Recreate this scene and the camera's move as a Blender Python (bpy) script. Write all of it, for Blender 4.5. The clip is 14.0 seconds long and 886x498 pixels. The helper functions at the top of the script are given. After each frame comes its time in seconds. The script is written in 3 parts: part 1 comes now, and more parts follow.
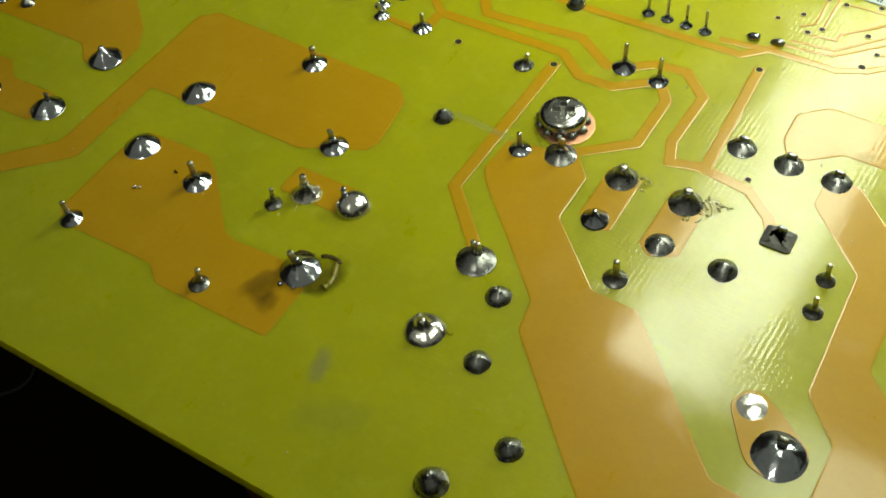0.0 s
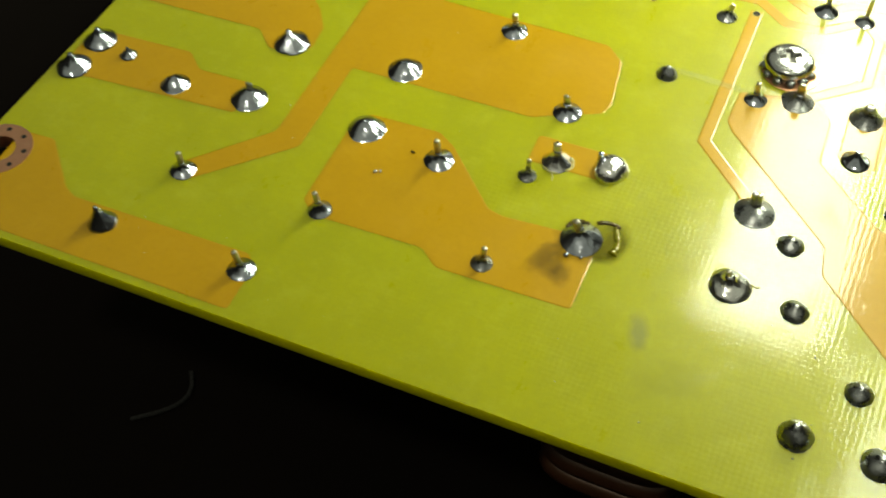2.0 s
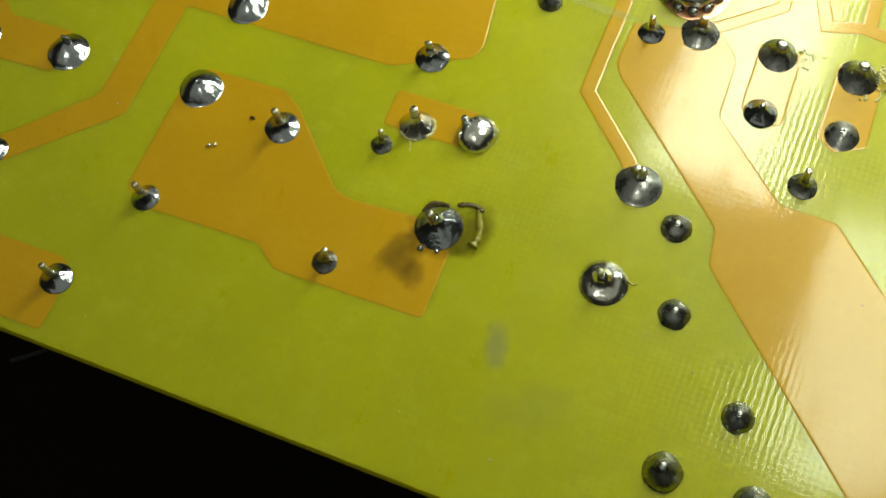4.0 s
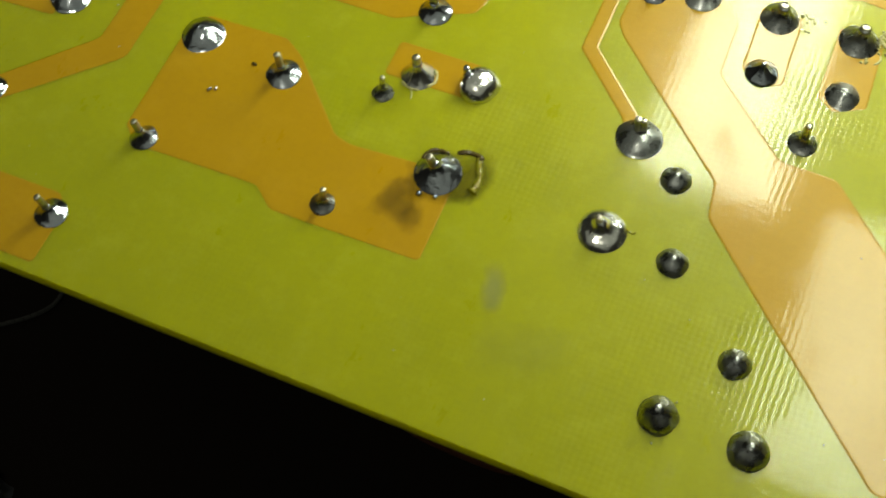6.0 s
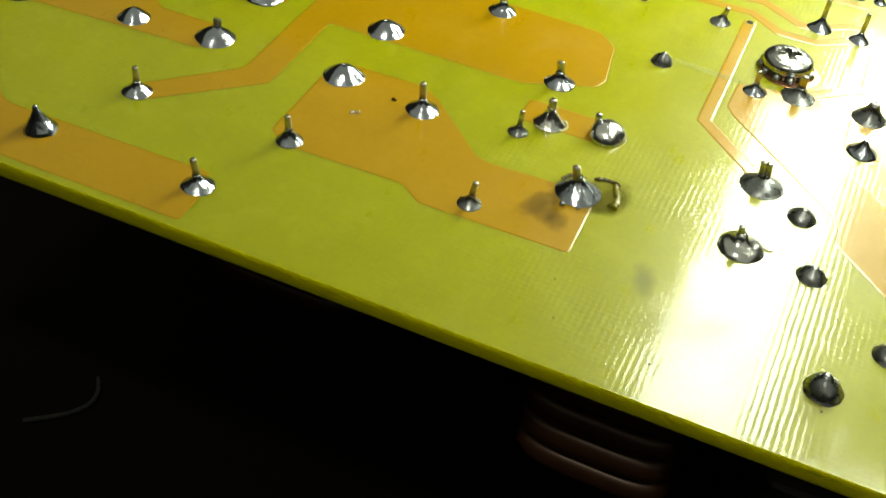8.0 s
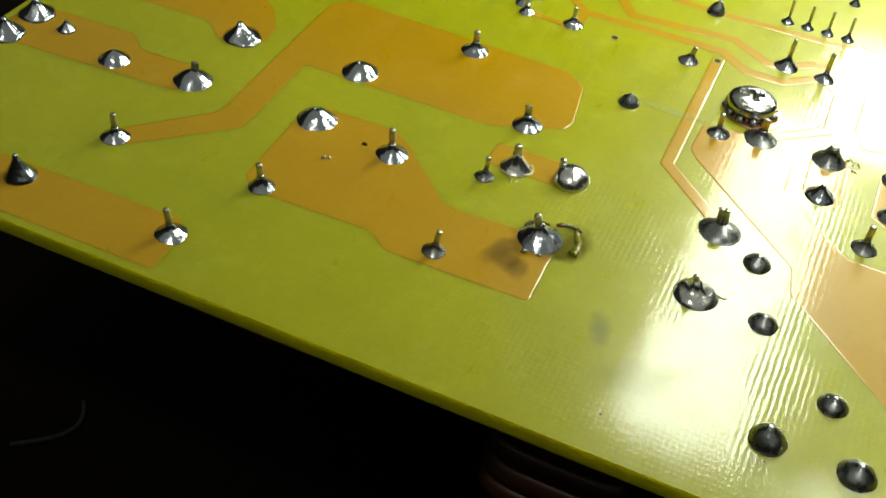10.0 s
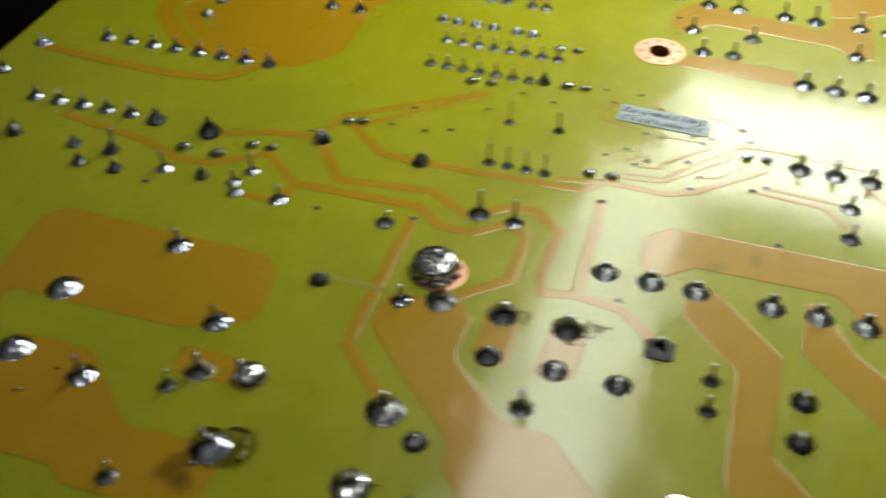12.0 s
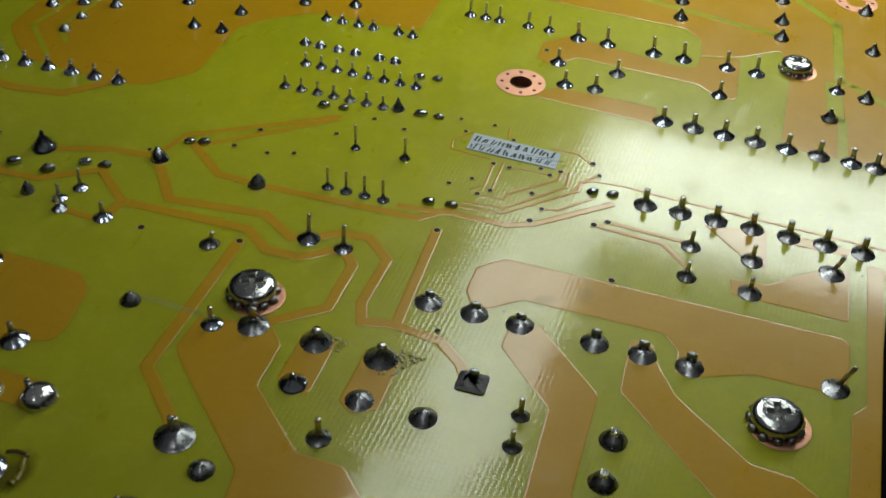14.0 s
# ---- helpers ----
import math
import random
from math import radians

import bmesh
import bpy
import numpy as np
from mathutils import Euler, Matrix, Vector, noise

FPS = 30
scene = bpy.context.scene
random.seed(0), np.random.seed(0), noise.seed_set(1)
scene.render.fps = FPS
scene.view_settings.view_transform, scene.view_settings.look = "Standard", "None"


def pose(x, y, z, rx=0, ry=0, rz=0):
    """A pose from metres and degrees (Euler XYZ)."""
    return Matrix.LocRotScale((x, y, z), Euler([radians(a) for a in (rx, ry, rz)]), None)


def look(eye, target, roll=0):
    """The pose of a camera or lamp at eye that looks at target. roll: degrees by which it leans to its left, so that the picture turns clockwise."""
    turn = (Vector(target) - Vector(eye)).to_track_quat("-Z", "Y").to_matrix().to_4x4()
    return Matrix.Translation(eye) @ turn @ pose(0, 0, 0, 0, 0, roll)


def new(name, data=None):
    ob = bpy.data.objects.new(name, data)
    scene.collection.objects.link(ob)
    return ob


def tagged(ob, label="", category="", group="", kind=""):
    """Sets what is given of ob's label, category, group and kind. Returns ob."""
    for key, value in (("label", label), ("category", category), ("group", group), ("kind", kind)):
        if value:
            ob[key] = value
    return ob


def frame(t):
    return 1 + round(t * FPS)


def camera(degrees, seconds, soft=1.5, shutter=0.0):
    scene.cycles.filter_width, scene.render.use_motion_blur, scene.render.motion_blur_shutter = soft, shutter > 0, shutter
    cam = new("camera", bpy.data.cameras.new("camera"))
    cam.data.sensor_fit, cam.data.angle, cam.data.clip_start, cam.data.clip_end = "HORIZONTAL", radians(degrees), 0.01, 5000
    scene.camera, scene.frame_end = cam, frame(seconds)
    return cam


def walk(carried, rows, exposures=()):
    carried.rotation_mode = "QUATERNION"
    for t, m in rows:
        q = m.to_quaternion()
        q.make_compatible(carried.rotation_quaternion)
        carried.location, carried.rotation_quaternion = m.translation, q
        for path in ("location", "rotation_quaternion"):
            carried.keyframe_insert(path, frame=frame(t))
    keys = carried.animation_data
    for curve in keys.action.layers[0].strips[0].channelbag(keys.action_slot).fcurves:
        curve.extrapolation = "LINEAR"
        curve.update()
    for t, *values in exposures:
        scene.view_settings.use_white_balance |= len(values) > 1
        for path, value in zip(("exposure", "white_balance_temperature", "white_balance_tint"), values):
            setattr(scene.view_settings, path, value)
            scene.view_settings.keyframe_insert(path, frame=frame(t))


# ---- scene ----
# lengths in the rows below are millimetres; MM turns them into metres
MM = 0.001
cam = camera(39.7, 14.0, soft=1.7, shutter=0.5)
# seconds, eye (x, y, z), turn (rx, ry, rz)
PATH = [
    (0, 131.297, -32.702, 96.193, 40.097, 3.102, 33.054),
    (0.5, 132.942, -34.452, 97.820, 40.061, 3.018, 33.312),
    (1, 130.149, -40.262, 100.061, 40.107, 2.602, 32.544),
    (1.5, 110.299, -59.006, 94.298, 40.413, 1.562, 27.528),
    (2, 92.785, -52.658, 94.333, 38.974, 1.126, 24.382),
    (2.5, 93.285, -41.063, 95.830, 33.065, 1.530, 23.355),
    (3, 93.887, -20.254, 95.337, 28.567, 2.880, 22.936),
    (3.5, 94.579, -21.443, 94.743, 27.048, 2.666, 22.972),
    (3.7, 95.204, -19.827, 95.195, 26.018, 3.275, 23.039),
    (5.8, 97.777, -23.737, 92.675, 26.911, 2.156, 23.907),
    (6, 97.919, -27.298, 90.775, 28.288, 1.870, 24.265),
    (6.5, 91.775, -46.419, 74.198, 39.878, -3.389, 26.054),
    (7, 86.302, -63.015, 66.712, 46.201, -4.606, 24.337),
    (7.5, 88.630, -63.322, 67.545, 47.872, -5.594, 23.437),
    (8, 89.001, -64.734, 66.850, 49.101, -6.159, 23.829),
    (8.2, 89.836, -63.727, 68.055, 49.089, -6.209, 23.885),
    (10.5, 92.418, -61.737, 76.218, 48.046, -6.079, 24.289),
    (11, 98.555, -59.312, 79.134, 48.596, -4.929, 23.763),
    (11.5, 99.180, -54.388, 83.626, 48.302, -4.079, 21.319),
    (12, 119.727, -43.881, 96.432, 48.382, -0.016, 19.359),
    (12.5, 133.161, -41.511, 96.118, 49.935, -0.219, 18.261),
    (13, 134.520, -35.469, 92.284, 50.462, -1.388, 18.584),
    (13.5, 136.591, -31.794, 91.621, 50.282, -1.755, 19.640),
    (14, 135.067, -36.215, 92.154, 50.454, -2.271, 19.502),
]
# stops by which the clip's camera brightens, darkens and tints: stops, kelvin, tint
EXPOSURES = [(0.0, -0.08, 7500, -4), (1.0, 0.06, 7500, -4), (1.5, 0.44, 7500, -4), (2.0, 0.82, 7600, -4), (2.5, 0.7, 7500, -4), (3.0, 0.45, 7450, -4), (6.0, 0.42, 7400, -4), (6.5, 0.5, 7300, -4), (7.0, 0.88, 7300, -4),
             (8.0, 0.76, 7350, -3), (10.5, 0.2, 6750, 4), (11.0, -0.08, 6600, 8), (12.0, -0.7, 6400, 12), (13.0, -1.18, 6150, 13), (14.0, -1.3, 6100, 13)]
walk(cam, [(t, pose(x * MM, y * MM, z * MM, rx, ry, rz)) for t, x, y, z, rx, ry, rz in PATH], EXPOSURES)

# ---- light: a dim room, unseen bright lamp bars fitted to the board's glare ----
world = bpy.data.worlds.new("room_air")
scene.world = world
world.use_nodes = True
world.node_tree.nodes["Background"].inputs[0].default_value = (0.95, 0.97, 0.86, 1)
world.node_tree.nodes["Background"].inputs[1].default_value = 0.20


def area_light(name, at, target, w, h, watts, colour):
    data = bpy.data.lights.new(name, "AREA")
    data.shape, data.size, data.size_y = "RECTANGLE", w * MM, h * MM
    data.energy, data.color = watts, colour
    ob = new(name, data)
    ob.matrix_world = look([c * MM for c in at], [c * MM for c in target])
    return ob


# two bright diffuser bars of a bench lamp that hangs low over the board, out of the view
area_light("bench_lamp_long_bar", (88.5, 143.3, 90), (88.5, 143.3, 0), 24, 112, 0.140, (0.97, 1.0, 0.86))
# weaker panel added apart from the bars to fill in the glare
area_light("glare_tail_fill", (123.5, 67, 90), (123.5, 67, 0), 28, 48, 0.038, (0.95, 1.0, 0.86))
area_light("bench_lamp_cross_bar", (140, 219, 90), (140, 219, 0), 98, 46, 0.42, (0.95, 1.0, 0.86))
# a small ceiling lamp behind the viewer
area_light("ceiling_lamp", (120, -560, 1320), (80, 40, 0), 110, 110, 2.3, (1.0, 0.97, 0.88))


# ---- materials ----
class Mat:
    """A node material with short helpers."""

    def __init__(self, name, rough=0.5, metal=0.0, colour=(0.5, 0.5, 0.5)):
        self.m = bpy.data.materials.new(name)
        self.m.use_nodes = True
        self.t = self.m.node_tree
        self.b = self.t.nodes["Principled BSDF"]
        self.b.inputs["Base Color"].default_value = (*colour, 1)
        self.b.inputs["Roughness"].default_value = rough
        self.b.inputs["Metallic"].default_value = metal
        self.co = self.t.nodes.new("ShaderNodeTexCoord")
        self.geo = self.t.nodes.new("ShaderNodeNewGeometry")

    def node(self, kind, **inputs):
        n = self.t.nodes.new(kind)
        for k, v in inputs.items():
            n.inputs[k.replace("_", " ")].default_value = v
        return n

    def link(self, a, b):
        self.t.links.new(a, b)

    def noise(self, per_mm, detail=3.0, rough=0.55, stretch=None, world=True):
        n = self.node("ShaderNodeTexNoise", Scale=per_mm * 1000, Detail=detail, Roughness=rough)
        src = self.geo.outputs["Position"] if world else self.co.outputs["Object"]
        if stretch:
            mp = self.node("ShaderNodeMapping")
            mp.inputs["Scale"].default_value = stretch
            self.link(src, mp.inputs["Vector"])
            src = mp.outputs["Vector"]
        self.link(src, n.inputs["Vector"])
        return n.outputs["Fac"]

    def ramp(self, fac, *stops):
        n = self.node("ShaderNodeValToRGB")
        while len(n.color_ramp.elements) < len(stops):
            n.color_ramp.elements.new(0.5)
        for e, (p, c) in zip(n.color_ramp.elements, stops):
            e.position = p
            e.color = (*c, 1) if len(c) == 3 else c
        self.link(fac, n.inputs["Fac"])
        return n.outputs["Color"]

    def mix(self, fac, a, b, mode="MIX"):
        n = self.t.nodes.new("ShaderNodeMix")
        n.data_type, n.blend_type = "RGBA", mode
        for sock, v in ((n.inputs[0], fac), (n.inputs[6], a), (n.inputs[7], b)):
            if hasattr(v, "is_output"):
                self.link(v, sock)
            else:
                sock.default_value = (*v, 1) if isinstance(v, tuple) else v
        return n.outputs[2]

    def math(self, op, a, b=0.0):
        n = self.t.nodes.new("ShaderNodeMath")
        n.operation = op
        for sock, v in zip(n.inputs, (a, b)):
            if hasattr(v, "is_output"):
                self.link(v, sock)
            else:
                sock.default_value = v
        return n.outputs[0]

    def bump(self, height, mm, normal=None):
        n = self.node("ShaderNodeBump", Strength=1.0, Distance=mm * MM)
        self.link(height, n.inputs["Height"])
        if normal:
            self.link(normal, n.inputs["Normal"])
        return n.outputs["Normal"]

    def set(self, name, v):
        if hasattr(v, "is_output"):
            self.link(v, self.b.inputs[name])
        else:
            self.b.inputs[name].default_value = v


def board_mat(name, low, high, stain, pale, sheet=False):
    """Lacquered glass-fibre board: clear glossy mask over a yellow-green or copper-orange ground, faint weave and smears."""
    k = Mat(name, 0.42)
    cloud = k.noise(0.05, 4.0)
    fine = k.noise(1.3, 3.0)
    base = k.mix(k.ramp(cloud, (0.3, (0, 0, 0)), (0.7, (1, 1, 1))), low, high)
    base = k.mix(k.ramp(fine, (0.35, (0, 0, 0)), (0.75, (0.22, 0.22, 0.22))), base, stain)
    worn = k.noise(0.26, 6.0, 0.72)
    base = k.mix(k.ramp(worn, (0.50, (0, 0, 0)), (0.68, (0.30, 0.30, 0.30))), base, pale)
    specks = k.noise(2.6, 4.0, 0.7)
    base = k.mix(k.ramp(specks, (0.62, (0, 0, 0)), (0.72, (0.35, 0.35, 0.35))), base, stain)
    k.set("Base Color", base)
    smear = k.noise(0.17, 7.0, 0.7, (1.6, 0.8, 1.0))
    k.set("Roughness", k.ramp(smear, (0.30, (0.24, 0.24, 0.24)), (0.62, (0.42, 0.42, 0.42))))
    weave = []
    for turn, lump in ((0.0, 0.5), (90.0, 0.13)):
        mp = k.node("ShaderNodeMapping")
        mp.inputs["Rotation"].default_value = (0, 0, radians(turn))
        k.link(k.geo.outputs["Position"], mp.inputs["Vector"])
        wv = k.node("ShaderNodeTexWave", Scale=560.0, Distortion=1.6, Detail=4.0, Detail_Scale=1.1)
        k.link(mp.outputs["Vector"], wv.inputs["Vector"])
        weave.append(k.math("MULTIPLY", wv.outputs["Fac"], lump))
    patch = k.ramp(k.noise(0.09, 3.0), (0.40, (0.1, 0.1, 0.1)), (0.62, (1, 1, 1)))
    weave = k.math("MULTIPLY", k.math("ADD", weave[0], weave[1]), patch)
    n1 = k.bump(weave, 0.015 if sheet else 0.006)
    n2 = k.bump(k.noise(0.025, 2.0), 0.15, k.bump(k.noise(1.6, 4.0, 0.6), 0.010 if sheet else 0.006, k.bump(k.noise(0.5, 3.0), 0.008, n1)))
    k.set("Normal", n2)
    k.set("Coat Weight", 0.70 if sheet else 0.60)
    k.set("Coat Roughness", k.ramp(smear, (0.40, (0.06, 0.06, 0.06)), (0.58, (0.10, 0.10, 0.10)), (0.63, (0.22, 0.22, 0.22))))
    k.set("Coat Normal", n2)
    k.set("Specular IOR Level", 0.2)
    if sheet:
        k.set("Subsurface Weight", 0.8)
        k.set("Subsurface Radius", (1.0, 1.0, 0.15))
        k.set("Subsurface Scale", 0.0026)
    return k.m


MASK = board_mat("bare_board", (0.29, 0.297, 0.002), (0.35, 0.352, 0.003), (0.235, 0.25, 0.008), (0.40, 0.405, 0.03), True)
COPPER = board_mat("masked_copper", (0.36, 0.203, 0.001), (0.415, 0.236, 0.0015), (0.29, 0.160, 0.003), (0.44, 0.265, 0.012))


def edge_mat():
    k = Mat("sawn_edge_glow", 0.6)
    # lighter than the sheet: glow of light through the board put into colour
    k.set("Base Color", k.mix(k.noise(0.8, 4.0, 0.6, (0.2, 0.2, 3.0)), (0.42, 0.40, 0.004), (0.58, 0.54, 0.008)))
    k.set("Normal", k.bump(k.noise(2.0, 3.0), 0.08))
    k.set("Subsurface Weight", 0.9)
    k.set("Subsurface Radius", (1.0, 1.0, 0.15))
    k.set("Subsurface Scale", 0.002)
    return k.m


def solder_mat(name, low, high, rough_low, rough_high, bump=0.04):
    k = Mat(name, 0.25, 1.0)
    k.set("Base Color", k.mix(k.noise(0.9, 4.0), low, high))
    k.set("Roughness", k.ramp(k.noise(1.4, 4.0), (0.35, (rough_low,) * 3), (0.7, (rough_high,) * 3)))
    k.set("Normal", k.bump(k.noise(1.6, 3.0), bump))
    return k.m


EDGE = edge_mat()
SOLDER = solder_mat("solder", (0.27, 0.30, 0.36), (0.48, 0.51, 0.58), 0.10, 0.24, 0.05)
DULL = solder_mat("dull_solder", (0.18, 0.19, 0.205), (0.33, 0.34, 0.35), 0.22, 0.40)
BRIGHT = solder_mat("fresh_solder", (0.55, 0.55, 0.56), (0.75, 0.75, 0.75), 0.14, 0.28, 0.05)
PIN = solder_mat("tinned_wire", (0.40, 0.38, 0.33), (0.58, 0.55, 0.48), 0.25, 0.45)
STEEL = solder_mat("plated_steel", (0.30, 0.31, 0.32), (0.46, 0.47, 0.47), 0.16, 0.30, 0.03)
BARE = solder_mat("bare_copper", (0.55, 0.27, 0.17), (0.72, 0.40, 0.27), 0.35, 0.5)


def plain(name, colour, other, rough, metal=0.0, per_mm=0.4, bump=0.0, gloss=0.5):
    k = Mat(name, rough, metal)
    k.set("Specular IOR Level", gloss)
    k.set("Base Color", k.mix(k.noise(per_mm, 4.0), colour, other))
    if bump:
        k.set("Normal", k.bump(k.noise(per_mm * 2, 3.0), bump))
    return k.m


# near-black colour that paints the shade inside small holes
HOLE_DARK = plain("hole_shade", (0.004, 0.003, 0.002), (0.012, 0.008, 0.005), 0.9)
FLUX = plain("burnt_flux", (0.035, 0.022, 0.004), (0.09, 0.06, 0.01), 0.18, 0.0, 1.0, 0.2)
# for the added slabs that block ambient light, out of view
BLOCKER = plain("dark_blocker", (0.050, 0.046, 0.043), (0.080, 0.074, 0.068), 0.9, 0.0, 0.004)
# near-black base: the shade below the board is put into the colour
TABLE = plain("shade_dark_table", (0.0012, 0.0008, 0.0008), (0.004, 0.0024, 0.0018), 0.9, 0.0, 0.02, 0.0, 0.08)
RIM = plain("via_rim", (0.36, 0.30, 0.03), (0.46, 0.38, 0.06), 0.3, 0.0, 0.8)
LEAD_DARK = solder_mat("oxidised_solder", (0.07, 0.07, 0.072), (0.15, 0.15, 0.15), 0.55, 0.75, 0.15)
STICKER = plain("foil_sticker", (0.27, 0.33, 0.38), (0.40, 0.46, 0.51), 0.5, 0.0, 0.6)
INK = plain("sticker_ink", (0.02, 0.025, 0.03), (0.05, 0.055, 0.06), 0.95)
WIRE = plain("enamelled_wire", (0.035, 0.013, 0.006), (0.06, 0.022, 0.009), 0.4, 0.3)
PLASTIC = plain("black_plastic", (0.015, 0.013, 0.012), (0.03, 0.026, 0.022), 0.5)


# ---- mesh helpers (all lengths in mm) ----
def plan(x, y):
    """From the drawing's coordinates, taken by eye, to true millimetres on the board."""
    d = 1 + 1.4629e-05 * x + 2.5089e-04 * y
    return (0.97322 * x - 0.01679 * y + 4.2037) / d, (0.02118 * x + 0.99884 * y - 0.6572) / d


def part(name, bm, material, parent=None, label="", smooth=True, recalc=True, drawn=True):
    """One mesh object; drawn: its vertices are in the drawing's coordinates."""
    me = bpy.data.meshes.new(name)
    if recalc:
        bmesh.ops.recalc_face_normals(bm, faces=bm.faces)
    if drawn:
        for v in bm.verts:
            v.co.x, v.co.y = plan(v.co.x, v.co.y)
    for v in bm.verts:
        v.co *= MM
    for f in bm.faces:
        f.smooth = smooth
    bm.to_mesh(me)
    bm.free()
    for m in material if isinstance(material, (list, tuple)) else (material,):
        me.materials.append(m)
    ob = new(name, me)
    ob.parent = parent
    if label:
        tagged(ob, label)
    return ob


def revolve(bm, profile, at=(0, 0), seg=24, wobble=0.0, ribs=0, rib_depth=0.0, squash=1.0, turn=0.0, lean=(0, 0), seed=0):
    """Turned shape from (radius, height) pairs, made uneven by wobble and radial ribs; lean shifts the top sideways."""
    rings = []
    top = max(z for r, z in profile) or 1.0
    for r, z in profile:
        ring = []
        for i in range(seg):
            a = 2 * math.pi * i / seg
            u = z / top
            k = 1.0
            if ribs:
                k += rib_depth * math.cos(ribs * a + seed) * math.sin(math.pi * min(max(u, 0), 1))
            k += wobble * noise.noise(Vector((math.cos(a) * 1.3 + seed * 7.1, math.sin(a) * 1.3, u * 1.5)))
            x, y = r * k * math.cos(a), r * k * math.sin(a) * squash
            c, s = math.cos(turn), math.sin(turn)
            ring.append(bm.verts.new((at[0] + x * c - y * s + lean[0] * max(u, 0), at[1] + x * s + y * c + lean[1] * max(u, 0), z)))
        rings.append(ring)
    for a, b in zip(rings, rings[1:]):
        for i in range(seg):
            bm.faces.new((a[i], a[(i + 1) % seg], b[(i + 1) % seg], b[i]))
    bm.faces.new(rings[-1])
    bm.faces.new(rings[0][::-1])


def rod(bm, base, tip, r, seg=12, flat=1.0):
    """A wire end with a slightly rounded cut."""
    a, b = Vector(base), Vector(tip)
    axis = (b - a).normalized()
    side = (Vector((1, 0, 0)) - axis * axis.x).normalized()
    up = axis.cross(side)
    rings = []
    for d, k in ((0, 1.0), (0.9, 1.0), (0.97, 0.92), (1.0, 0.7)):
        c = a.lerp(b, d)
        rings.append([bm.verts.new(c + side * (r * k * math.cos(2 * math.pi * i / seg)) + up * (r * k * flat * math.sin(2 * math.pi * i / seg))) for i in range(seg)])
    for p, q in zip(rings, rings[1:]):
        for i in range(seg):
            bm.faces.new((p[i], p[(i + 1) % seg], q[(i + 1) % seg], q[i]))
    bm.faces.new(rings[-1])
    bm.faces.new(rings[0][::-1])


def rounded(points, r=0.5, n=4):
    """The outline with its corners rounded."""
    out = []
    pts = [Vector((x, y)) for x, y in points]
    for i, p in enumerate(pts):
        a, b = pts[i - 1] - p, pts[(i + 1) % len(pts)] - p
        d = min(r, a.length * 0.45, b.length * 0.45)
        p0, p2 = p + a.normalized() * d, p + b.normalized() * d
        for k in range(n + 1):
            t = k / n
            out.append(p0 * (1 - t) ** 2 + p * 2 * t * (1 - t) + p2 * t * t)
    return out


def slab(bm, outline, z0, z1, chamfer=0.0):
    """A plate with that outline; chamfer: the width of its upper rim's slope, or (inset, share of the height above 0) rings."""
    n = len(outline)
    area = sum(outline[i - 1].x * outline[i].y - outline[i].x * outline[i - 1].y for i in range(n))
    if area < 0:
        outline = outline[::-1]
    inward = []
    for i, p in enumerate(outline):
        d1, d2 = (p - outline[i - 1]), (outline[(i + 1) % n] - p)
        d1 = d1.normalized() if d1.length > 1e-6 else d2.normalized()
        d2 = d2.normalized() if d2.length > 1e-6 else d1
        m = Vector((-(d1.y + d2.y), d1.x + d2.x))
        inward.append(m.normalized() if m.length > 1e-6 else Vector((-d1.y, d1.x)))
    if isinstance(chamfer, (tuple, list)):
        steps = [(0.0, z0)] + [(d, z1 * h) for d, h in chamfer]
    else:
        steps = [(0.0, z0), (0.0, z0 + (z1 - z0) * 0.35), (chamfer, z1)]
    rings = [[bm.verts.new((p.x + m.x * d, p.y + m.y * d, z)) for p, m in zip(outline, inward)] for d, z in steps]
    for a, b in zip(rings, rings[1:]):
        for i in range(n):
            bm.faces.new((a[i], a[(i + 1) % n], b[(i + 1) % n], b[i]))
    bm.faces.new(rings[-1])


# ---- the board ----
THICK = 1.6
HOLES = ((6.5, 10.3, 1.9), (102.4, 111.3, 1.75), (150.4, 158.0, 1.75))
board = new("circuit_board")
tagged(board, "yellow-green circuit board lying solder side up", "circuit board")


def ring_points(x, y, r, n=28):
    return [Vector((x + r * math.cos(2 * math.pi * i / n), y + r * math.sin(2 * math.pi * i / n))) for i in range(n)]


def pierced(bm, outlines, z0, z1):
    """A plate whose first outline is its rim and whose others are holes through it."""
    levels = []
    for z in (z0, z1):
        edges, loops = [], []
        for line in outlines:
            vs = [bm.verts.new((p.x, p.y, z)) for p in line]
            edges += [bm.edges.new((vs[i - 1], vs[i])) for i in range(len(vs))]
            loops.append(vs)
        bmesh.ops.triangle_fill(bm, use_beauty=True, use_dissolve=False, edges=edges)
        levels.append(loops)
    for low, high in zip(*levels):
        for i in range(len(low)):
            bm.faces.new((low[i - 1], low[i], high[i], high[i - 1]))


bm = bmesh.new()
pierced(bm, [rounded([(7.6, -0.4), (50, 0.3), (95, 1.0), (153.5, 1.9), (151.0, 105), (148.2, 142), (146.6, 176), (9.6, 176), (9.4, 90), (8.0, 40)], 0.8)] + [ring_points(*plan(*h[:2]), h[2]) for h in HOLES], -THICK, 0.0)
base = part("substrate", bm, (MASK, EDGE), board, "yellow-green lacquered glass-fibre sheet", smooth=False, drawn=False)
for f in base.data.polygons:
    f.material_index = 1 if abs(f.normal.z) < 0.5 else 0

STEP = 0.028
SLOPES = ((0.0, 0.05), (0.05, 0.45), (0.12, 0.80), (0.20, 1.0))


def copper(outline, r=0.5, z=STEP, name="copper_area"):
    bm = bmesh.new()
    slab(bm, rounded(outline, r), -0.02, z, SLOPES)
    part(name, bm, COPPER, board, smooth=False)


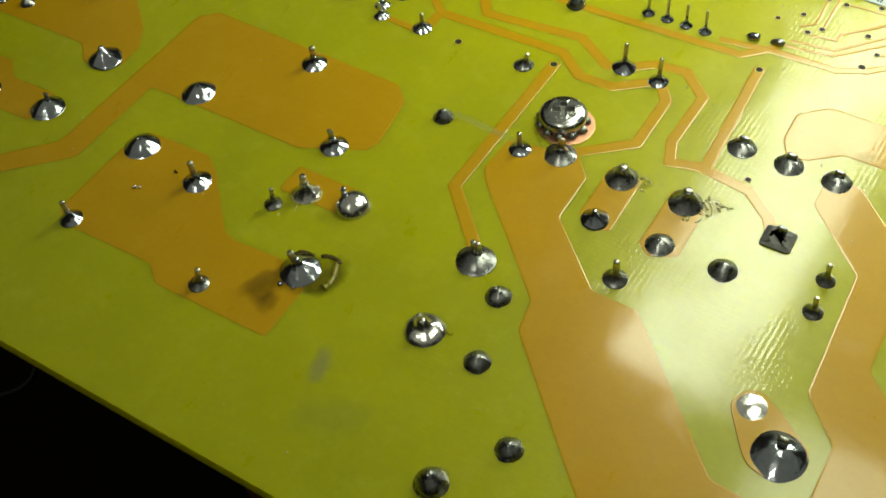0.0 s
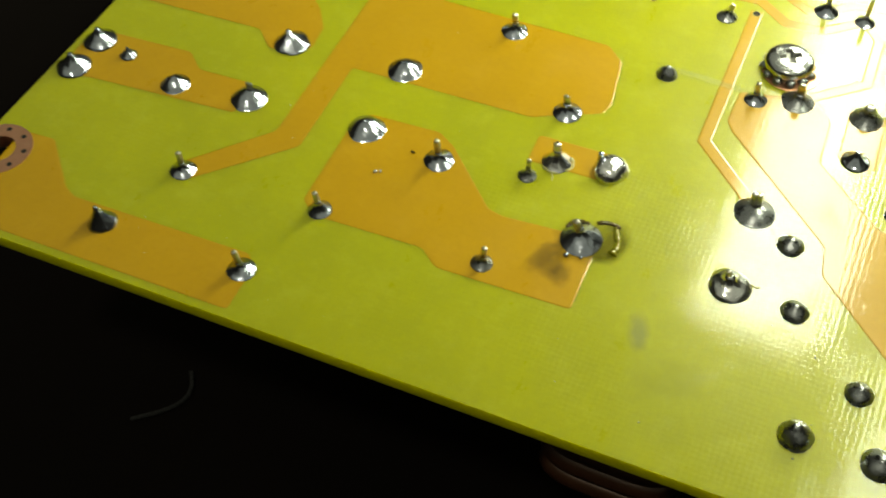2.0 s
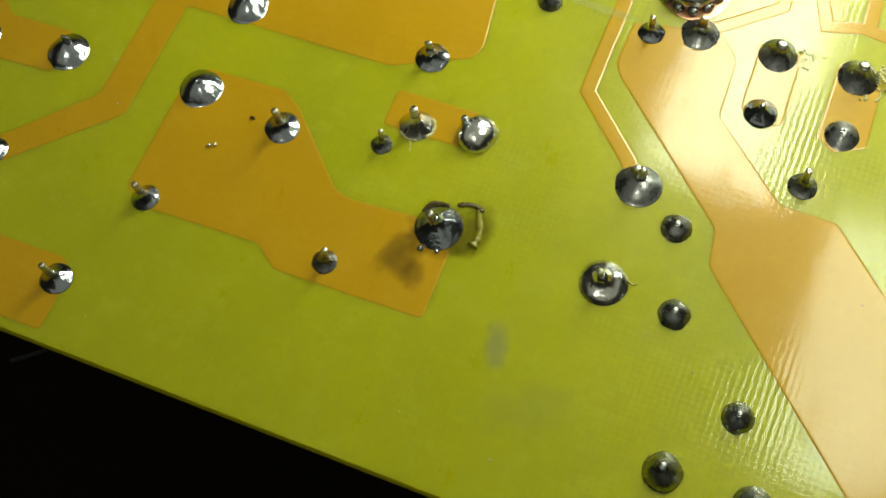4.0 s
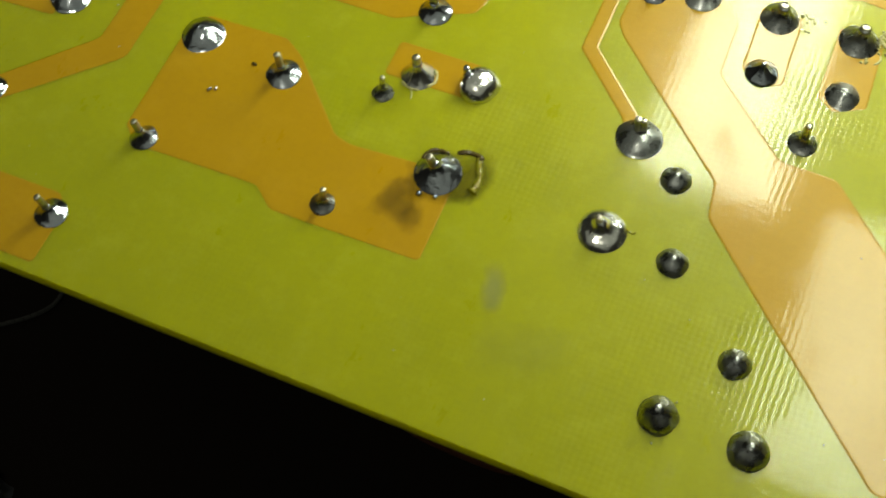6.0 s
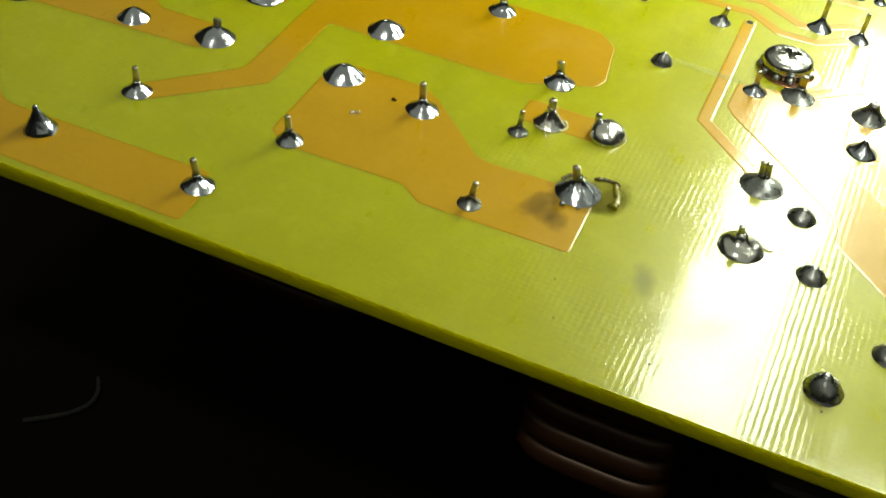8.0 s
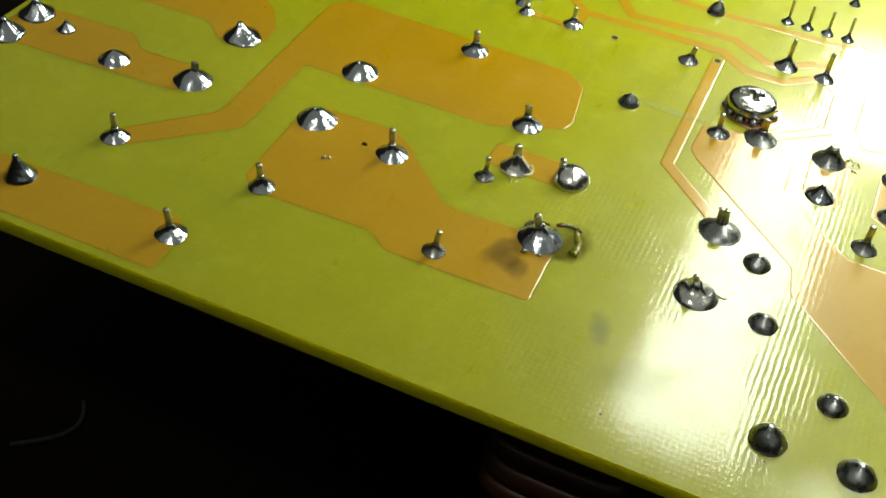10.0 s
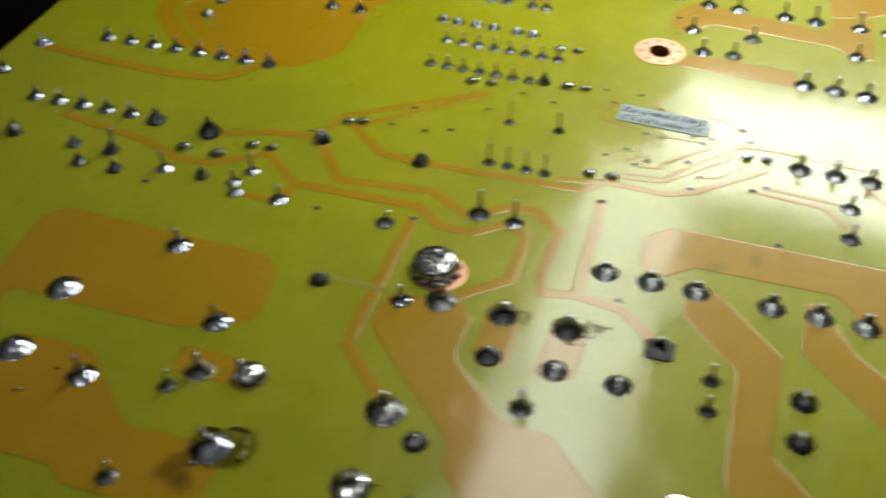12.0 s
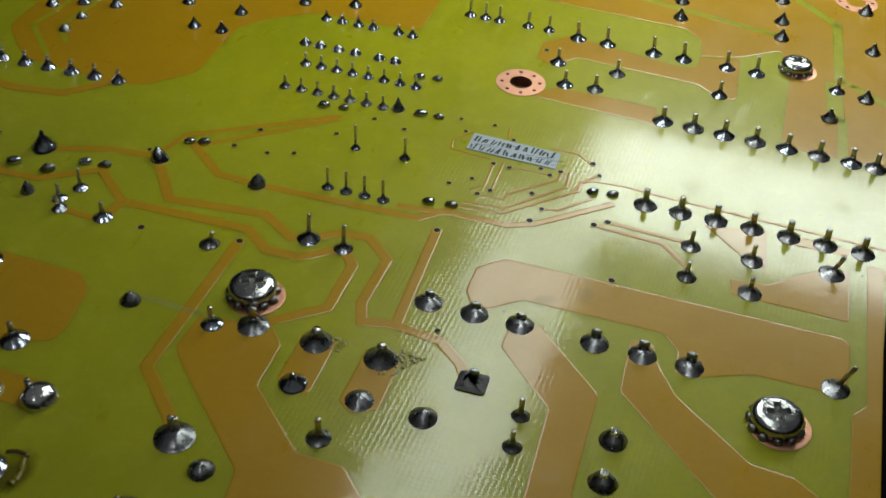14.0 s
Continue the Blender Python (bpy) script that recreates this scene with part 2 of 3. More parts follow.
lift = [0.0]


def trace(points, w=1.5, z=STEP * 1.1):
    """A copper strip along the line with sloped sides."""
    pts = [Vector(p) for p in points]
    pts[0] = pts[0] + (pts[0] - pts[1]).normalized() * w * 0.3
    pts[-1] = pts[-1] + (pts[-1] - pts[-2]).normalized() * w * 0.3
    section = [(0.5, -0.02), (0.5, 0.06 * z)] + [(0.5 - min(d / w, 0.3), h * z) for d, h in SLOPES[1:]]
    section = [(-u, h) for u, h in section] + [(u, h) for u, h in section[::-1]]
    lift[0] += 0.0007
    section = [(u, h + lift[0] if h > 0 else h) for u, h in section]
    n = len(pts)
    bm = bmesh.new()
    rows = []
    for i, p in enumerate(pts):
        d1 = (p - pts[i - 1]).normalized() if i else (pts[1] - p).normalized()
        d2 = (pts[i + 1] - p).normalized() if i < n - 1 else d1
        m = Vector((-(d1.y + d2.y), d1.x + d2.x)).normalized()
        k = w / max(0.5, m.dot(Vector((-d1.y, d1.x))))
        rows.append([bm.verts.new((p.x + m.x * k * u, p.y + m.y * k * u, h)) for u, h in section])
    for a, b in zip(rows, rows[1:]):
        for i in range(len(section) - 1):
            bm.faces.new((a[i], a[i + 1], b[i + 1], b[i]))
    bm.faces.new(rows[0])
    bm.faces.new(rows[-1][::-1])
    part("copper_trace", bm, COPPER, board, smooth=False)


copper([(4.0, 0.9), (40.6, 0.9), (40.6, 6.3), (39.3, 7.8), (18.2, 7.6), (16.6, 8.4), (11.4, 13.8), (7.3, 13.6), (7.3, 7.0), (4.0, 5.0)])
copper([(25.8, 15.6), (28.2, 14.2), (37.2, 22.9), (37.2, 36.2), (59.4, 36.4), (62.9, 38.2), (66.6, 39.8), (67.2, 41.5), (66.2, 48.6), (63.9, 50.8), (35.8, 51.2), (33.8, 49.2), (33.7, 24.0)])
copper([(41.1, 16.3), (41.1, 28.2), (42.4, 30.2), (50.8, 30.5), (53.0, 29.1), (59.8, 22.3), (61.5, 21.9), (72.0, 22.6), (72.0, 13.4), (57.6, 13.2), (55.4, 15.0), (43.0, 14.7)])
copper([(61.2, 30.2), (61.2, 34.2), (69.8, 34.3), (69.8, 30.3)])
copper([(5.2, 23.0), (5.2, 31.0), (18.2, 31.6), (20.6, 29.4), (27.7, 29.6), (27.9, 24.7), (10.0, 23.6)])
copper([(5.0, 37.7), (5.0, 48.5), (22.4, 49.8), (28.8, 44.3), (30.9, 41.2), (31.2, 37.4), (28.8, 35.4), (26.2, 35.8), (23.8, 38.2)])
copper([(79.9, 44.0), (80.2, 49.0), (88.5, 50.6), (90.8, 48.0), (90.8, 41.5), (98.4, 34.4), (103.6, 34.3), (117.3, 20.6), (123.0, 20.1), (123.0, 8.0), (112.6, 8.0), (94.0, 26.5), (93.5, 30.2), (80.8, 42.5)])
copper([(114.2, 60.8), (114.1, 56.2), (121.3, 49.1), (121.8, 33.4), (125.8, 29.1), (125.8, 8.0), (140.0, 8.0), (140.0, 28.0), (131.0, 34.0), (126.2, 38.6), (126.1, 52.8), (117.8, 60.9)])
copper([(107.7, 63.9), (107.7, 68.4), (110.7, 71.2), (151.5, 71.4), (152.3, 70.5), (152.3, 63.7), (151.3, 62.0), (142.0, 61.8), (136.5, 59.4), (133.6, 58.8), (133.4, 62.6), (131.3, 64.9), (114.6, 64.6), (111.4, 62.0), (109.2, 61.2)])
copper([(127.9, 62.6), (128.2, 54.2), (148.0, 35.5), (156.0, 35.5), (156.0, 43.0), (147.4, 48.5), (143.0, 48.8), (134.1, 55.7), (131.3, 60.1), (130.6, 62.6)])
copper([(153.8, 86.0), (154.4, 61.4), (152.9, 59.5), (152.9, 46.0), (156.0, 46.0), (156.0, 86.0)])
copper([(92.4, 50.6), (96.5, 50.6), (96.5, 42.4), (94.4, 41.4), (92.4, 43.0)], 0.3)
copper([(100.0, 50.8), (104.3, 50.8), (104.3, 42.6), (101.5, 41.2), (99.8, 42.4)], 0.3)
copper([(133.2, 86.8), (141.2, 88.3), (141.7, 81.0), (140.3, 80.6)], 0.4)
copper([(137.6, 77.4), (138.1, 74.5), (152.0, 74.4), (151.8, 84.2), (147.9, 82.9), (142.1, 77.8)], 0.5)
copper([(143.6, 88.8), (152.0, 88.6), (151.4, 86.9), (143.6, 86.7)], 0.4)
copper([(23.0, 118.0), (23.4, 97.5), (30.5, 90.2), (46.3, 88.7), (51.0, 90.0), (56.3, 96.0), (56.3, 110.0), (60.0, 115.0), (66.2, 119.4), (83.4, 120.1), (84.0, 178.0), (23.0, 178.0)], 1.5)
copper([(104.0, 108.5), (124.0, 107.6), (123.0, 112.0), (108.0, 112.2)], 0.6)
copper([(97.3, 138.3), (105.9, 138.0), (123.8, 137.5), (126.8, 134.4), (127.2, 129.6), (133.0, 131.4), (139.2, 136.2), (141.2, 130.0), (141.4, 108.6), (156.4, 108.6), (156.4, 180.0), (97.3, 180.0)], 0.8)
copper([(106.2, 127.9), (125.0, 125.0), (127.2, 126.0), (127.2, 129.2), (133.3, 130.8), (134.0, 118.8), (131.7, 118.0), (127.9, 120.9), (109.1, 121.7), (105.7, 118.0), (103.0, 119.0), (102.8, 124.0)], 0.6)

trace([(78.8, 62.7), (78.35, 40.0), (84.2, 34.2), (85.5, 32.3)], 1.5)
trace([(101.1, 73.4), (101.8, 55.6), (97.9, 54.6), (96.8, 57.6), (97.1, 65.8), (93.6, 69.0), (89.7, 68.5), (86.5, 66.2), (84.5, 65.6), (79.6, 68.7), (66.8, 67.2), (61.4, 74.4)], 1.4)
trace([(101.8, 55.4), (107.4, 54.7), (110.5, 52.1), (111.8, 50.0)], 1.4)
trace([(91.4, 66.0), (93.5, 63.3), (93.4, 55.4), (88.2, 51.2)], 1.4)
trace([(90.8, 65.6), (86.8, 62.5), (82.4, 62.4), (78.8, 65.2), (61.4, 64.6), (61.2, 60.8)], 1.4)
trace([(61.1, 74.9), (54.6, 74.2), (47.0, 71.5)], 1.2)
trace([(60.8, 75.7), (62.3, 80.7), (80.3, 92.8)], 0.9)
trace([(65.4, 79.4), (80.3, 92.0)], 0.8)
trace([(64.4, 79.1), (70.4, 74.2), (76.0, 74.0), (98.1, 74.9), (101.4, 78.0)], 1.2)
trace([(119.7, 81.6), (128.8, 81.0), (132.2, 77.6)], 0.7)
trace([(121.3, 82.8), (130.4, 82.4), (132.2, 82.2)], 0.7)
trace([(104.0, 90.0), (104.2, 84.5), (102.7, 83.2)], 0.34)
trace([(105.3, 90.4), (105.3, 84.1)], 0.34)
trace([(106.3, 89.9), (112.2, 90.1)], 0.3)
trace([(104.6, 82.2), (107.4, 82.7), (107.6, 84.0), (113.2, 89.4), (113.3, 90.9)], 0.45)
trace([(102.7, 80.1), (107.9, 80.8), (114.6, 88.2), (114.3, 91.6)], 0.45)
trace([(102.0, 79.0), (106.0, 79.4), (108.1, 79.9), (116.3, 87.9), (116.2, 89.9), (118.1, 92.3)], 0.45)
trace([(112.8, 82.5), (114.7, 82.9), (118.4, 86.9)], 0.4)
trace([(95.0, 76.4), (101.9, 77.4), (109.1, 77.5), (112.5, 79.1), (121.1, 86.7)], 1.0)
trace([(110.9, 96.2), (114.5, 96.2), (116.7, 94.5)], 0.34)
trace([(99.3, 96.1), (97.2, 93.2), (97.6, 91.1), (103.3, 90.7)], 0.3)
trace([(115.5, 87.8), (116.1, 89.6), (117.6, 90.8), (121.9, 91.2), (126.0, 90.9)], 0.4)
trace([(104.4, 96.4), (104.0, 98.9)], 0.3)
trace([(126.0, 90.9), (156.6, 89.9)], 0.45)
trace([(12.4, 83.4), (34.0, 82.7), (41.2, 83.8), (45.6, 88.6)], 1.6)
trace([(24.5, 69.0), (33.1, 67.7), (38.8, 66.9), (44.2, 64.7), (49.1, 65.1), (55.7, 69.6), (61.4, 64.7)], 1.2)
trace([(54.9, 60.6), (61.2, 60.3)], 1.0)


def gap(points, w):
    """A channel of bare board between two copper areas."""
    pts = [Vector(p) for p in points]
    bm = bmesh.new()
    for a, b in zip(pts, pts[1:]):
        d = (b - a).normalized() * w * 0.5
        n = Vector((-d.y, d.x))
        slab(bm, [a - d * 0.6 - n, b + d * 0.6 - n, b + d * 0.6 + n, a - d * 0.6 + n], 0.0, STEP + 0.012, 0.05)
    part("insulating_gap", bm, MASK, board, "yellow-green gap between copper areas", smooth=False)


gap([(114.3, 145.2), (139.5, 140.8)], 1.4)
gap([(139.8, 156.0), (147.6, 148.3), (148.7, 130.1)], 1.7)
gap([(148.7, 130.1), (150.8, 129.2), (156.4, 125.4)], 1.4)
gap([(149.6, 118.9), (149.9, 109.4)], 1.5)
gap([(147.8, 128.6), (148.6, 119.0)], 2.6)
gap([(28.2, 112.0), (26.6, 99.0), (33.5, 92.0)], 0.9)
gap([(32.0, 112.0), (30.7, 100.1), (34.0, 96.5)], 0.9)

# ---- plated holes ----
def annulus(bm, x, y, r0, r1, z0, z1, n=28):
    a, b = ring_points(x, y, r0, n), ring_points(x, y, r1, n)
    rows = []
    for line, z in ((a, z0), (a, z1), (b, z1), (b, z0)):
        rows.append([bm.verts.new((p.x, p.y, z)) for p in line])
    for p, q in zip(rows, rows[1:]):
        for i in range(n):
            bm.faces.new((p[i - 1], p[i], q[i], q[i - 1]))


def mounting_ring(x, y, r0, r1, dots):
    bm = bmesh.new()
    annulus(bm, x, y, r0, r1, -0.02, 0.075)
    annulus(bm, x, y, r0 - 0.05, r0 + 0.02, -1.55, 0.07)
    ring = part("mounting_ring", bm, BARE, board, "bare copper ring round a mounting hole", smooth=False)
    for i in range(dots):
        a = 2 * math.pi * (i + 0.3) / dots
        # raised near-black disc: the hole's inner dark is painted, not cut
        bm = bmesh.new()
        revolve(bm, [(0.30, 0.0), (0.30, 0.082)], (x + (r0 + r1) * 0.52 * math.cos(a), y + (r0 + r1) * 0.52 * math.sin(a)), 12)
        part("via_hole_disc", bm, HOLE_DARK, ring, smooth=False)


mounting_ring(6.5, 10.3, 1.9, 3.7, 8)
mounting_ring(102.4, 111.3, 1.75, 3.75, 8)
mounting_ring(150.4, 158.0, 1.75, 3.6, 8)


def via(x, y, r=0.42):
    bm = bmesh.new()
    annulus(bm, x, y, r * 0.95, r * 1.25, 0.0, 0.05, 16)
    ring = part("via", bm, RIM, board, smooth=False)
    # near-black disc paints the dark of the uncut hole
    bm = bmesh.new()
    revolve(bm, [(r * 0.97, 0.0), (r * 0.97, 0.055)], (x, y), 16)
    part("via_hole_disc", bm, HOLE_DARK, ring, smooth=False)


for x, y in ((78.8, 62.7), (66.3, 60.8), (101.1, 73.4), (123.9, 71.8), (116.9, 94.7), (111.7, 79.5), (119.7, 81.6), (121.3, 82.8), (103.9, 122.0), (42.7, 58.9)):
    via(x, y, 0.44)
for x, y in ((71.3, 85.6), (69.5, 80.9), (74.4, 80.9), (77.8, 82.2), (81.5, 88.6), (90.0, 93.1), (104.0, 89.8), (106.3, 89.7), (110.4, 91.0), (111.9, 90.0), (113.1, 91.3), (110.6, 85.2), (103.8, 82.5), (105.2, 83.8)):
    via(x, y, 0.38)
for x, y in ((102.2, 85.5), (99.6, 83.4), (112.6, 82.4), (118.3, 92.3), (85.2, 94.0), (96.8, 98.6), (98.3, 95.8), (101.8, 98.8), (105.2, 96.2), (106.6, 56.2), (59.3, 75.9)):
    via(x, y, 0.34)

# ---- solder joints ----
count = [0]


def solder(profile, x, y, mat, wobble=0.05, ribs=0, rib_depth=0.0, squash=1.0, lean=(0, 0), name="solder_joint", label="", seg=28):
    count[0] += 1
    bm = bmesh.new()
    revolve(bm, profile, (x, y), seg, wobble, ribs, rib_depth, squash, count[0] * 0.7, lean, count[0] * 1.37)
    joint = part(name, bm, mat, board, label)
    return joint


def wire_end(joint, x, y, top, r, lean, flat=1.0, low=0.3, mat=None):
    bm = bmesh.new()
    rod(bm, (x, y, low), (x + lean[0], y + lean[1], top), r, 12, flat)
    part("pin", bm, mat or PIN, joint, "cut tinned wire end")


def fillet(R, h, rp, bend=1.7, n=9):
    """Concave solder skirt that climbs a wire."""
    return [(R * 1.04, -0.02), (R * 1.035, 0.012)] + [(rp + (R - rp) * (1 - i / n) ** bend if i else R, h * (i / n) + 0.06) for i in range(n + 1)]


def pinned(x, y, R, top=2.7, pr=0.34, lean=(0, 0), mat=None, climb=0.62, flat=1.0):
    h = R * climb + 0.25
    k = h / top
    j = solder(fillet(R, h, pr * 1.05), x, y, mat or SOLDER, 0.07, 7, 0.03, 1.0, (lean[0] * k, lean[1] * k))
    wire_end(j, x, y, top, pr, lean, flat)
    return j


def dome(x, y, R, h=None, mat=None, stub=0.0, pr=0.5, dent=False):
    h = h or R * 0.62
    prof = [(R * 1.04, -0.02), (R * 1.035, 0.012)] + [(R * u, 0.04 + h * (1 - u ** 1.6)) for u in (1.0, 0.92, 0.82, 0.7, 0.57, 0.43, 0.29, 0.16, 0.06)]
    if dent:
        prof += [(R * 0.12, h * 0.9), (R * 0.04, h * 0.86)]
    j = solder(prof, x, y, mat or SOLDER, 0.06, 5, 0.02)
    if stub:
        wire_end(j, x, y + R * 0.22, stub, pr, (0, 0.05), 0.4, mat=DULL)
    return j


def nub(x, y, R, h=None, mat=None, lean=(0, 0)):
    """Low rounded cone over a clipped wire."""
    h = h or R * 0.95
    prof = [(R * 1.04, -0.02), (R * 1.035, 0.012), (R, 0.05), (R * 0.93, h * 0.2), (R * 0.78, h * 0.42), (R * 0.58, h * 0.62), (R * 0.38, h * 0.78), (R * 0.25, h * 0.9), (R * 0.17, h * 0.98), (R * 0.08, h)]
    return solder(prof, x, y, mat or DULL, 0.08, 6, 0.02, 1.0, lean)


def peak(x, y, R, h, mat=None, lean=(0, 0), ribs=7):
    """Steep ribbed cone drawn up to a point."""
    prof = [(R, -0.02), (R, 0.06), (R * 0.86, h * 0.14), (R * 0.66, h * 0.32), (R * 0.46, h * 0.50), (R * 0.30, h * 0.68), (R * 0.19, h * 0.84), (R * 0.14, h * 0.96), (R * 0.07, h)]
    return solder(prof, x, y, mat or SOLDER, 0.10, ribs, 0.06, 1.0, lean)


# near left corner
peak(23.1, 5.7, 1.55, 2.5, lean=(-0.3, -0.1))
pinned(39.6, 5.7, 1.48, 2.85, 0.32, (-0.38, -0.15))
pinned(27.1, 15.1, 1.42, 2.75, 0.32, (-0.05, -0.05))
peak(7.0, 29.3, 2.05, 1.9)
peak(6.6, 24.4, 2.1, 2.0)
peak(11.6, 28.4, 1.05, 1.2)
dome(19.3, 26.2, 1.68, 1.1)
dome(28.4, 27.3, 2.07, 1.15, stub=1.9, pr=0.5)
peak(28.7, 37.3, 2.15, 1.7, lean=(-0.5, 0.2))
nub(11.8, 40.7, 0.95)
pinned(20.9, 47.8, 1.36, 2.5, 0.34)
peak(7.7, 44.9, 1.5, 1.6)
peak(7.6, 39.9, 1.4, 1.5)
nub(20.3, 62.9, 1.05, 1.5)
# round the two large copper areas
pinned(43.4, 15.6, 1.3, 2.7, 0.33, (-0.27, -0.15), climb=0.85)
dome(43.0, 27.9, 2.1, 1.25, dent=True)
pinned(52.3, 26.6, 1.66, 3.1, 0.36, (-0.15, -0.1))
pinned(61.8, 15.4, 1.14, 2.4, 0.30, (0.3, 0.15), DULL)
dome(43.1, 38.1, 2.04, 1.15, dent=True)
pinned(52.6, 49.0, 1.56, 2.6, 0.38)
pinned(62.9, 38.6, 1.62, 2.5, 0.42, (-0.2, -0.1), flat=0.6)
pinned(62.0, 28.1, 1.0, 2.4, 0.26, (0.1, 0.1), DULL)
pinned(64.3, 31.1, 1.6, 2.7, 0.42, (-0.1, 0.1), BRIGHT, 0.95)
blob = solder([(2.05, -0.02), (2.05, 0.06), (1.95, 0.45), (1.7, 0.85), (1.3, 1.15), (0.85, 1.35), (0.4, 1.45), (0.1, 1.47)], 70.2, 32.0, BRIGHT, 0.08, 5, 0.04, 0.9, (-0.3, 0.1))
wire_end(blob, 68.9, 32.2, 2.0, 0.34, (-0.1, 0.1), mat=SOLDER)
big = solder([(2.28, -0.02), (2.25, 0.02), (2.15, 0.1), (1.72, 0.45), (1.25, 0.82), (0.85, 1.12), (0.55, 1.38), (0.42, 1.65), (0.38, 1.9)], 70.2, 22.0, SOLDER, 0.04, 8, 0.05, 1.0, (-0.25, -0.1), label="large ribbed solder cone with burnt flux")
wire_end(big, 70.05, 21.9, 2.95, 0.38, (-0.5, -0.25), low=0.9)
nub(71.6, 48.6, 1.2, 1.25, lean=(0.1, 0))
twin = dome(85.9, 32.0, 2.1, 0.95, DULL)
wire_end(twin, 85.65, 32.35, 2.5, 0.36, (-0.2, 0.0))
wire_end(twin, 86.15, 32.35, 2.5, 0.34, (-0.2, 0.0))
fresh = solder([(2.2, -0.02), (2.15, 0.02), (2.05, 0.14), (1.85, 0.36), (1.5, 0.56), (1.1, 0.74), (0.8, 0.95), (0.6, 1.3), (0.4, 1.6), (0.15, 1.72)], 85.8, 21.9, BRIGHT, 0.05, 5, 0.05, 1.0, (-0.25, 0.0), label="bright lumpy fresh solder joint")
wire_end(fresh, 85.6, 21.9, 2.3, 0.30, (-0.3, -0.1), low=1.2)
nub(90.3, 29.1, 1.37, 1.05)
nub(92.4, 21.2, 1.35, 1.05)
nub(99.9, 14.3, 1.34, 1.1)
nub(95.4, 7.9, 1.62, 1.7, lean=(-0.2, 0))
nub(102.9, 7.7, 1.64, 1.4)
# middle
pinned(99.8, 36.9, 1.3, 2.8, 0.34, mat=DULL)
peak(94.3, 43.0, 1.6, 1.5)
pinned(94.3, 49.8, 1.83, 1.9, 0.52, (0.05, 0.05), DULL, 0.8, 0.7)
rough = pinned(102.0, 49.8, 1.9, 2.1, 0.5, (0.1, 0.1), DULL, 0.85, 0.7)
dome(101.9, 43.2, 1.57, 0.85, DULL, dent=True)
dome(109.1, 43.2, 1.5, 1.0, DULL)
for x in (104.2, 109.8, 115.3):
    dome(x, 60.4, 1.62, 0.75, DULL, 1.35, 0.6)
for x in (124.1, 129.6, 135.0):
    dome(x, 60.5, 1.6, 0.75, DULL, 1.75, 0.62)
pinned(82.1, 48.3, 1.27, 2.5, 0.30, (-0.1, 0))
pinned(86.6, 49.7, 1.83, 2.6, 0.45, (0.1, 0.05), DULL, 0.5, 0.6)
pinned(75.6, 60.9, 1.2, 1.85, 0.30, (0.5, 0.2), DULL)
pinned(86.6, 66.2, 1.45, 3.7, 0.28, (0.1, 0.05), climb=0.8)
pinned(91.3, 65.9, 1.2, 3.5, 0.28, (0.1, 0.1))
pinned(53.9, 62.3, 1.0, 2.2, 0.26)
pinned(60.9, 60.9, 1.25, 2.3, 0.28)
bm = bmesh.new()
slab(bm, rounded([(110.9, 51.2), (114.3, 51.3), (114.3, 48.3), (110.9, 48.2)], 0.5, 3), -0.02, 0.55, ((0.0, 0.3), (0.5, 0.7), (1.1, 1.0)))
square = part("solder_joint", bm, LEAD_DARK, board, "square dark solder pad round a flat pin", smooth=False)
wire_end(square, 112.7, 50.0, 1.75, 0.55, (0, 0.05), 0.5, mat=DULL)
pinned(118.8, 47.0, 1.0, 2.5, 0.30, mat=DULL)
pinned(119.0, 42.6, 1.02, 2.3, 0.28, mat=DULL)
bm = bmesh.new()
slab(bm, rounded([(115.5, 29.1), (117.3, 31.7), (120.1, 30.5), (124.8, 27.1), (123.4, 23.1), (119.6, 23.2)], 1.8, 6), -0.02, 0.07, 0.06)
part("solder_pad", bm, COPPER, board, "long copper pad", smooth=False)
dome(117.8, 29.4, 1.57, 0.28, BRIGHT, dent=True)
dome(121.8, 25.8, 2.6, 1.0, SOLDER, 2.1, 0.55)
for y in (47.0, 41.2):
    j = nub(128.85, y, 1.48, 1.35)
    for dx in (-0.24, 0.24):
        bm = bmesh.new()
        slab(bm, rounded([(128.85 + dx - 0.2, y - 0.45), (128.85 + dx + 0.2, y - 0.45), (128.85 + dx + 0.2, y + 0.45), (128.85 + dx - 0.2, y + 0.45)], 0.15), 0.9, 1.62, 0.06)
        part("pin", bm, BRIGHT, j, "split bright lead end", smooth=False)
# two long rows of thick leads
for i in range(7):
    pinned(125.3 + i * 4.66, 88.2, 1.5, 2.5, 0.40, (-0.05, -0.03), DULL, 0.5)
for i in range(8):
    pinned(124.4 + i * (4.46 if i < 7 else 4.3), 108.8 - i * 0.1, 1.5, 2.4, 0.38, mat=SOLDER if i % 2 == 0 else DULL, climb=0.5)
pinned(132.2, 81.8, 1.25, 2.45, 0.28, mat=DULL, climb=0.45)
pinned(132.5, 75.8, 1.2, 2.3, 0.28, mat=DULL)
pinned(139.9, 81.7, 1.4, 2.4, 0.28, mat=DULL, climb=0.45)
pinned(140.2, 75.5, 1.45, 2.3, 0.28, mat=DULL, climb=0.45)
pinned(149.6, 82.7, 1.6, 2.6, 0.28, (1.0, 0.4), DULL, 0.4)
pinned(150.9, 62.8, 1.56, 3.2, 0.28, (1.5, 0.6), DULL, 0.4)
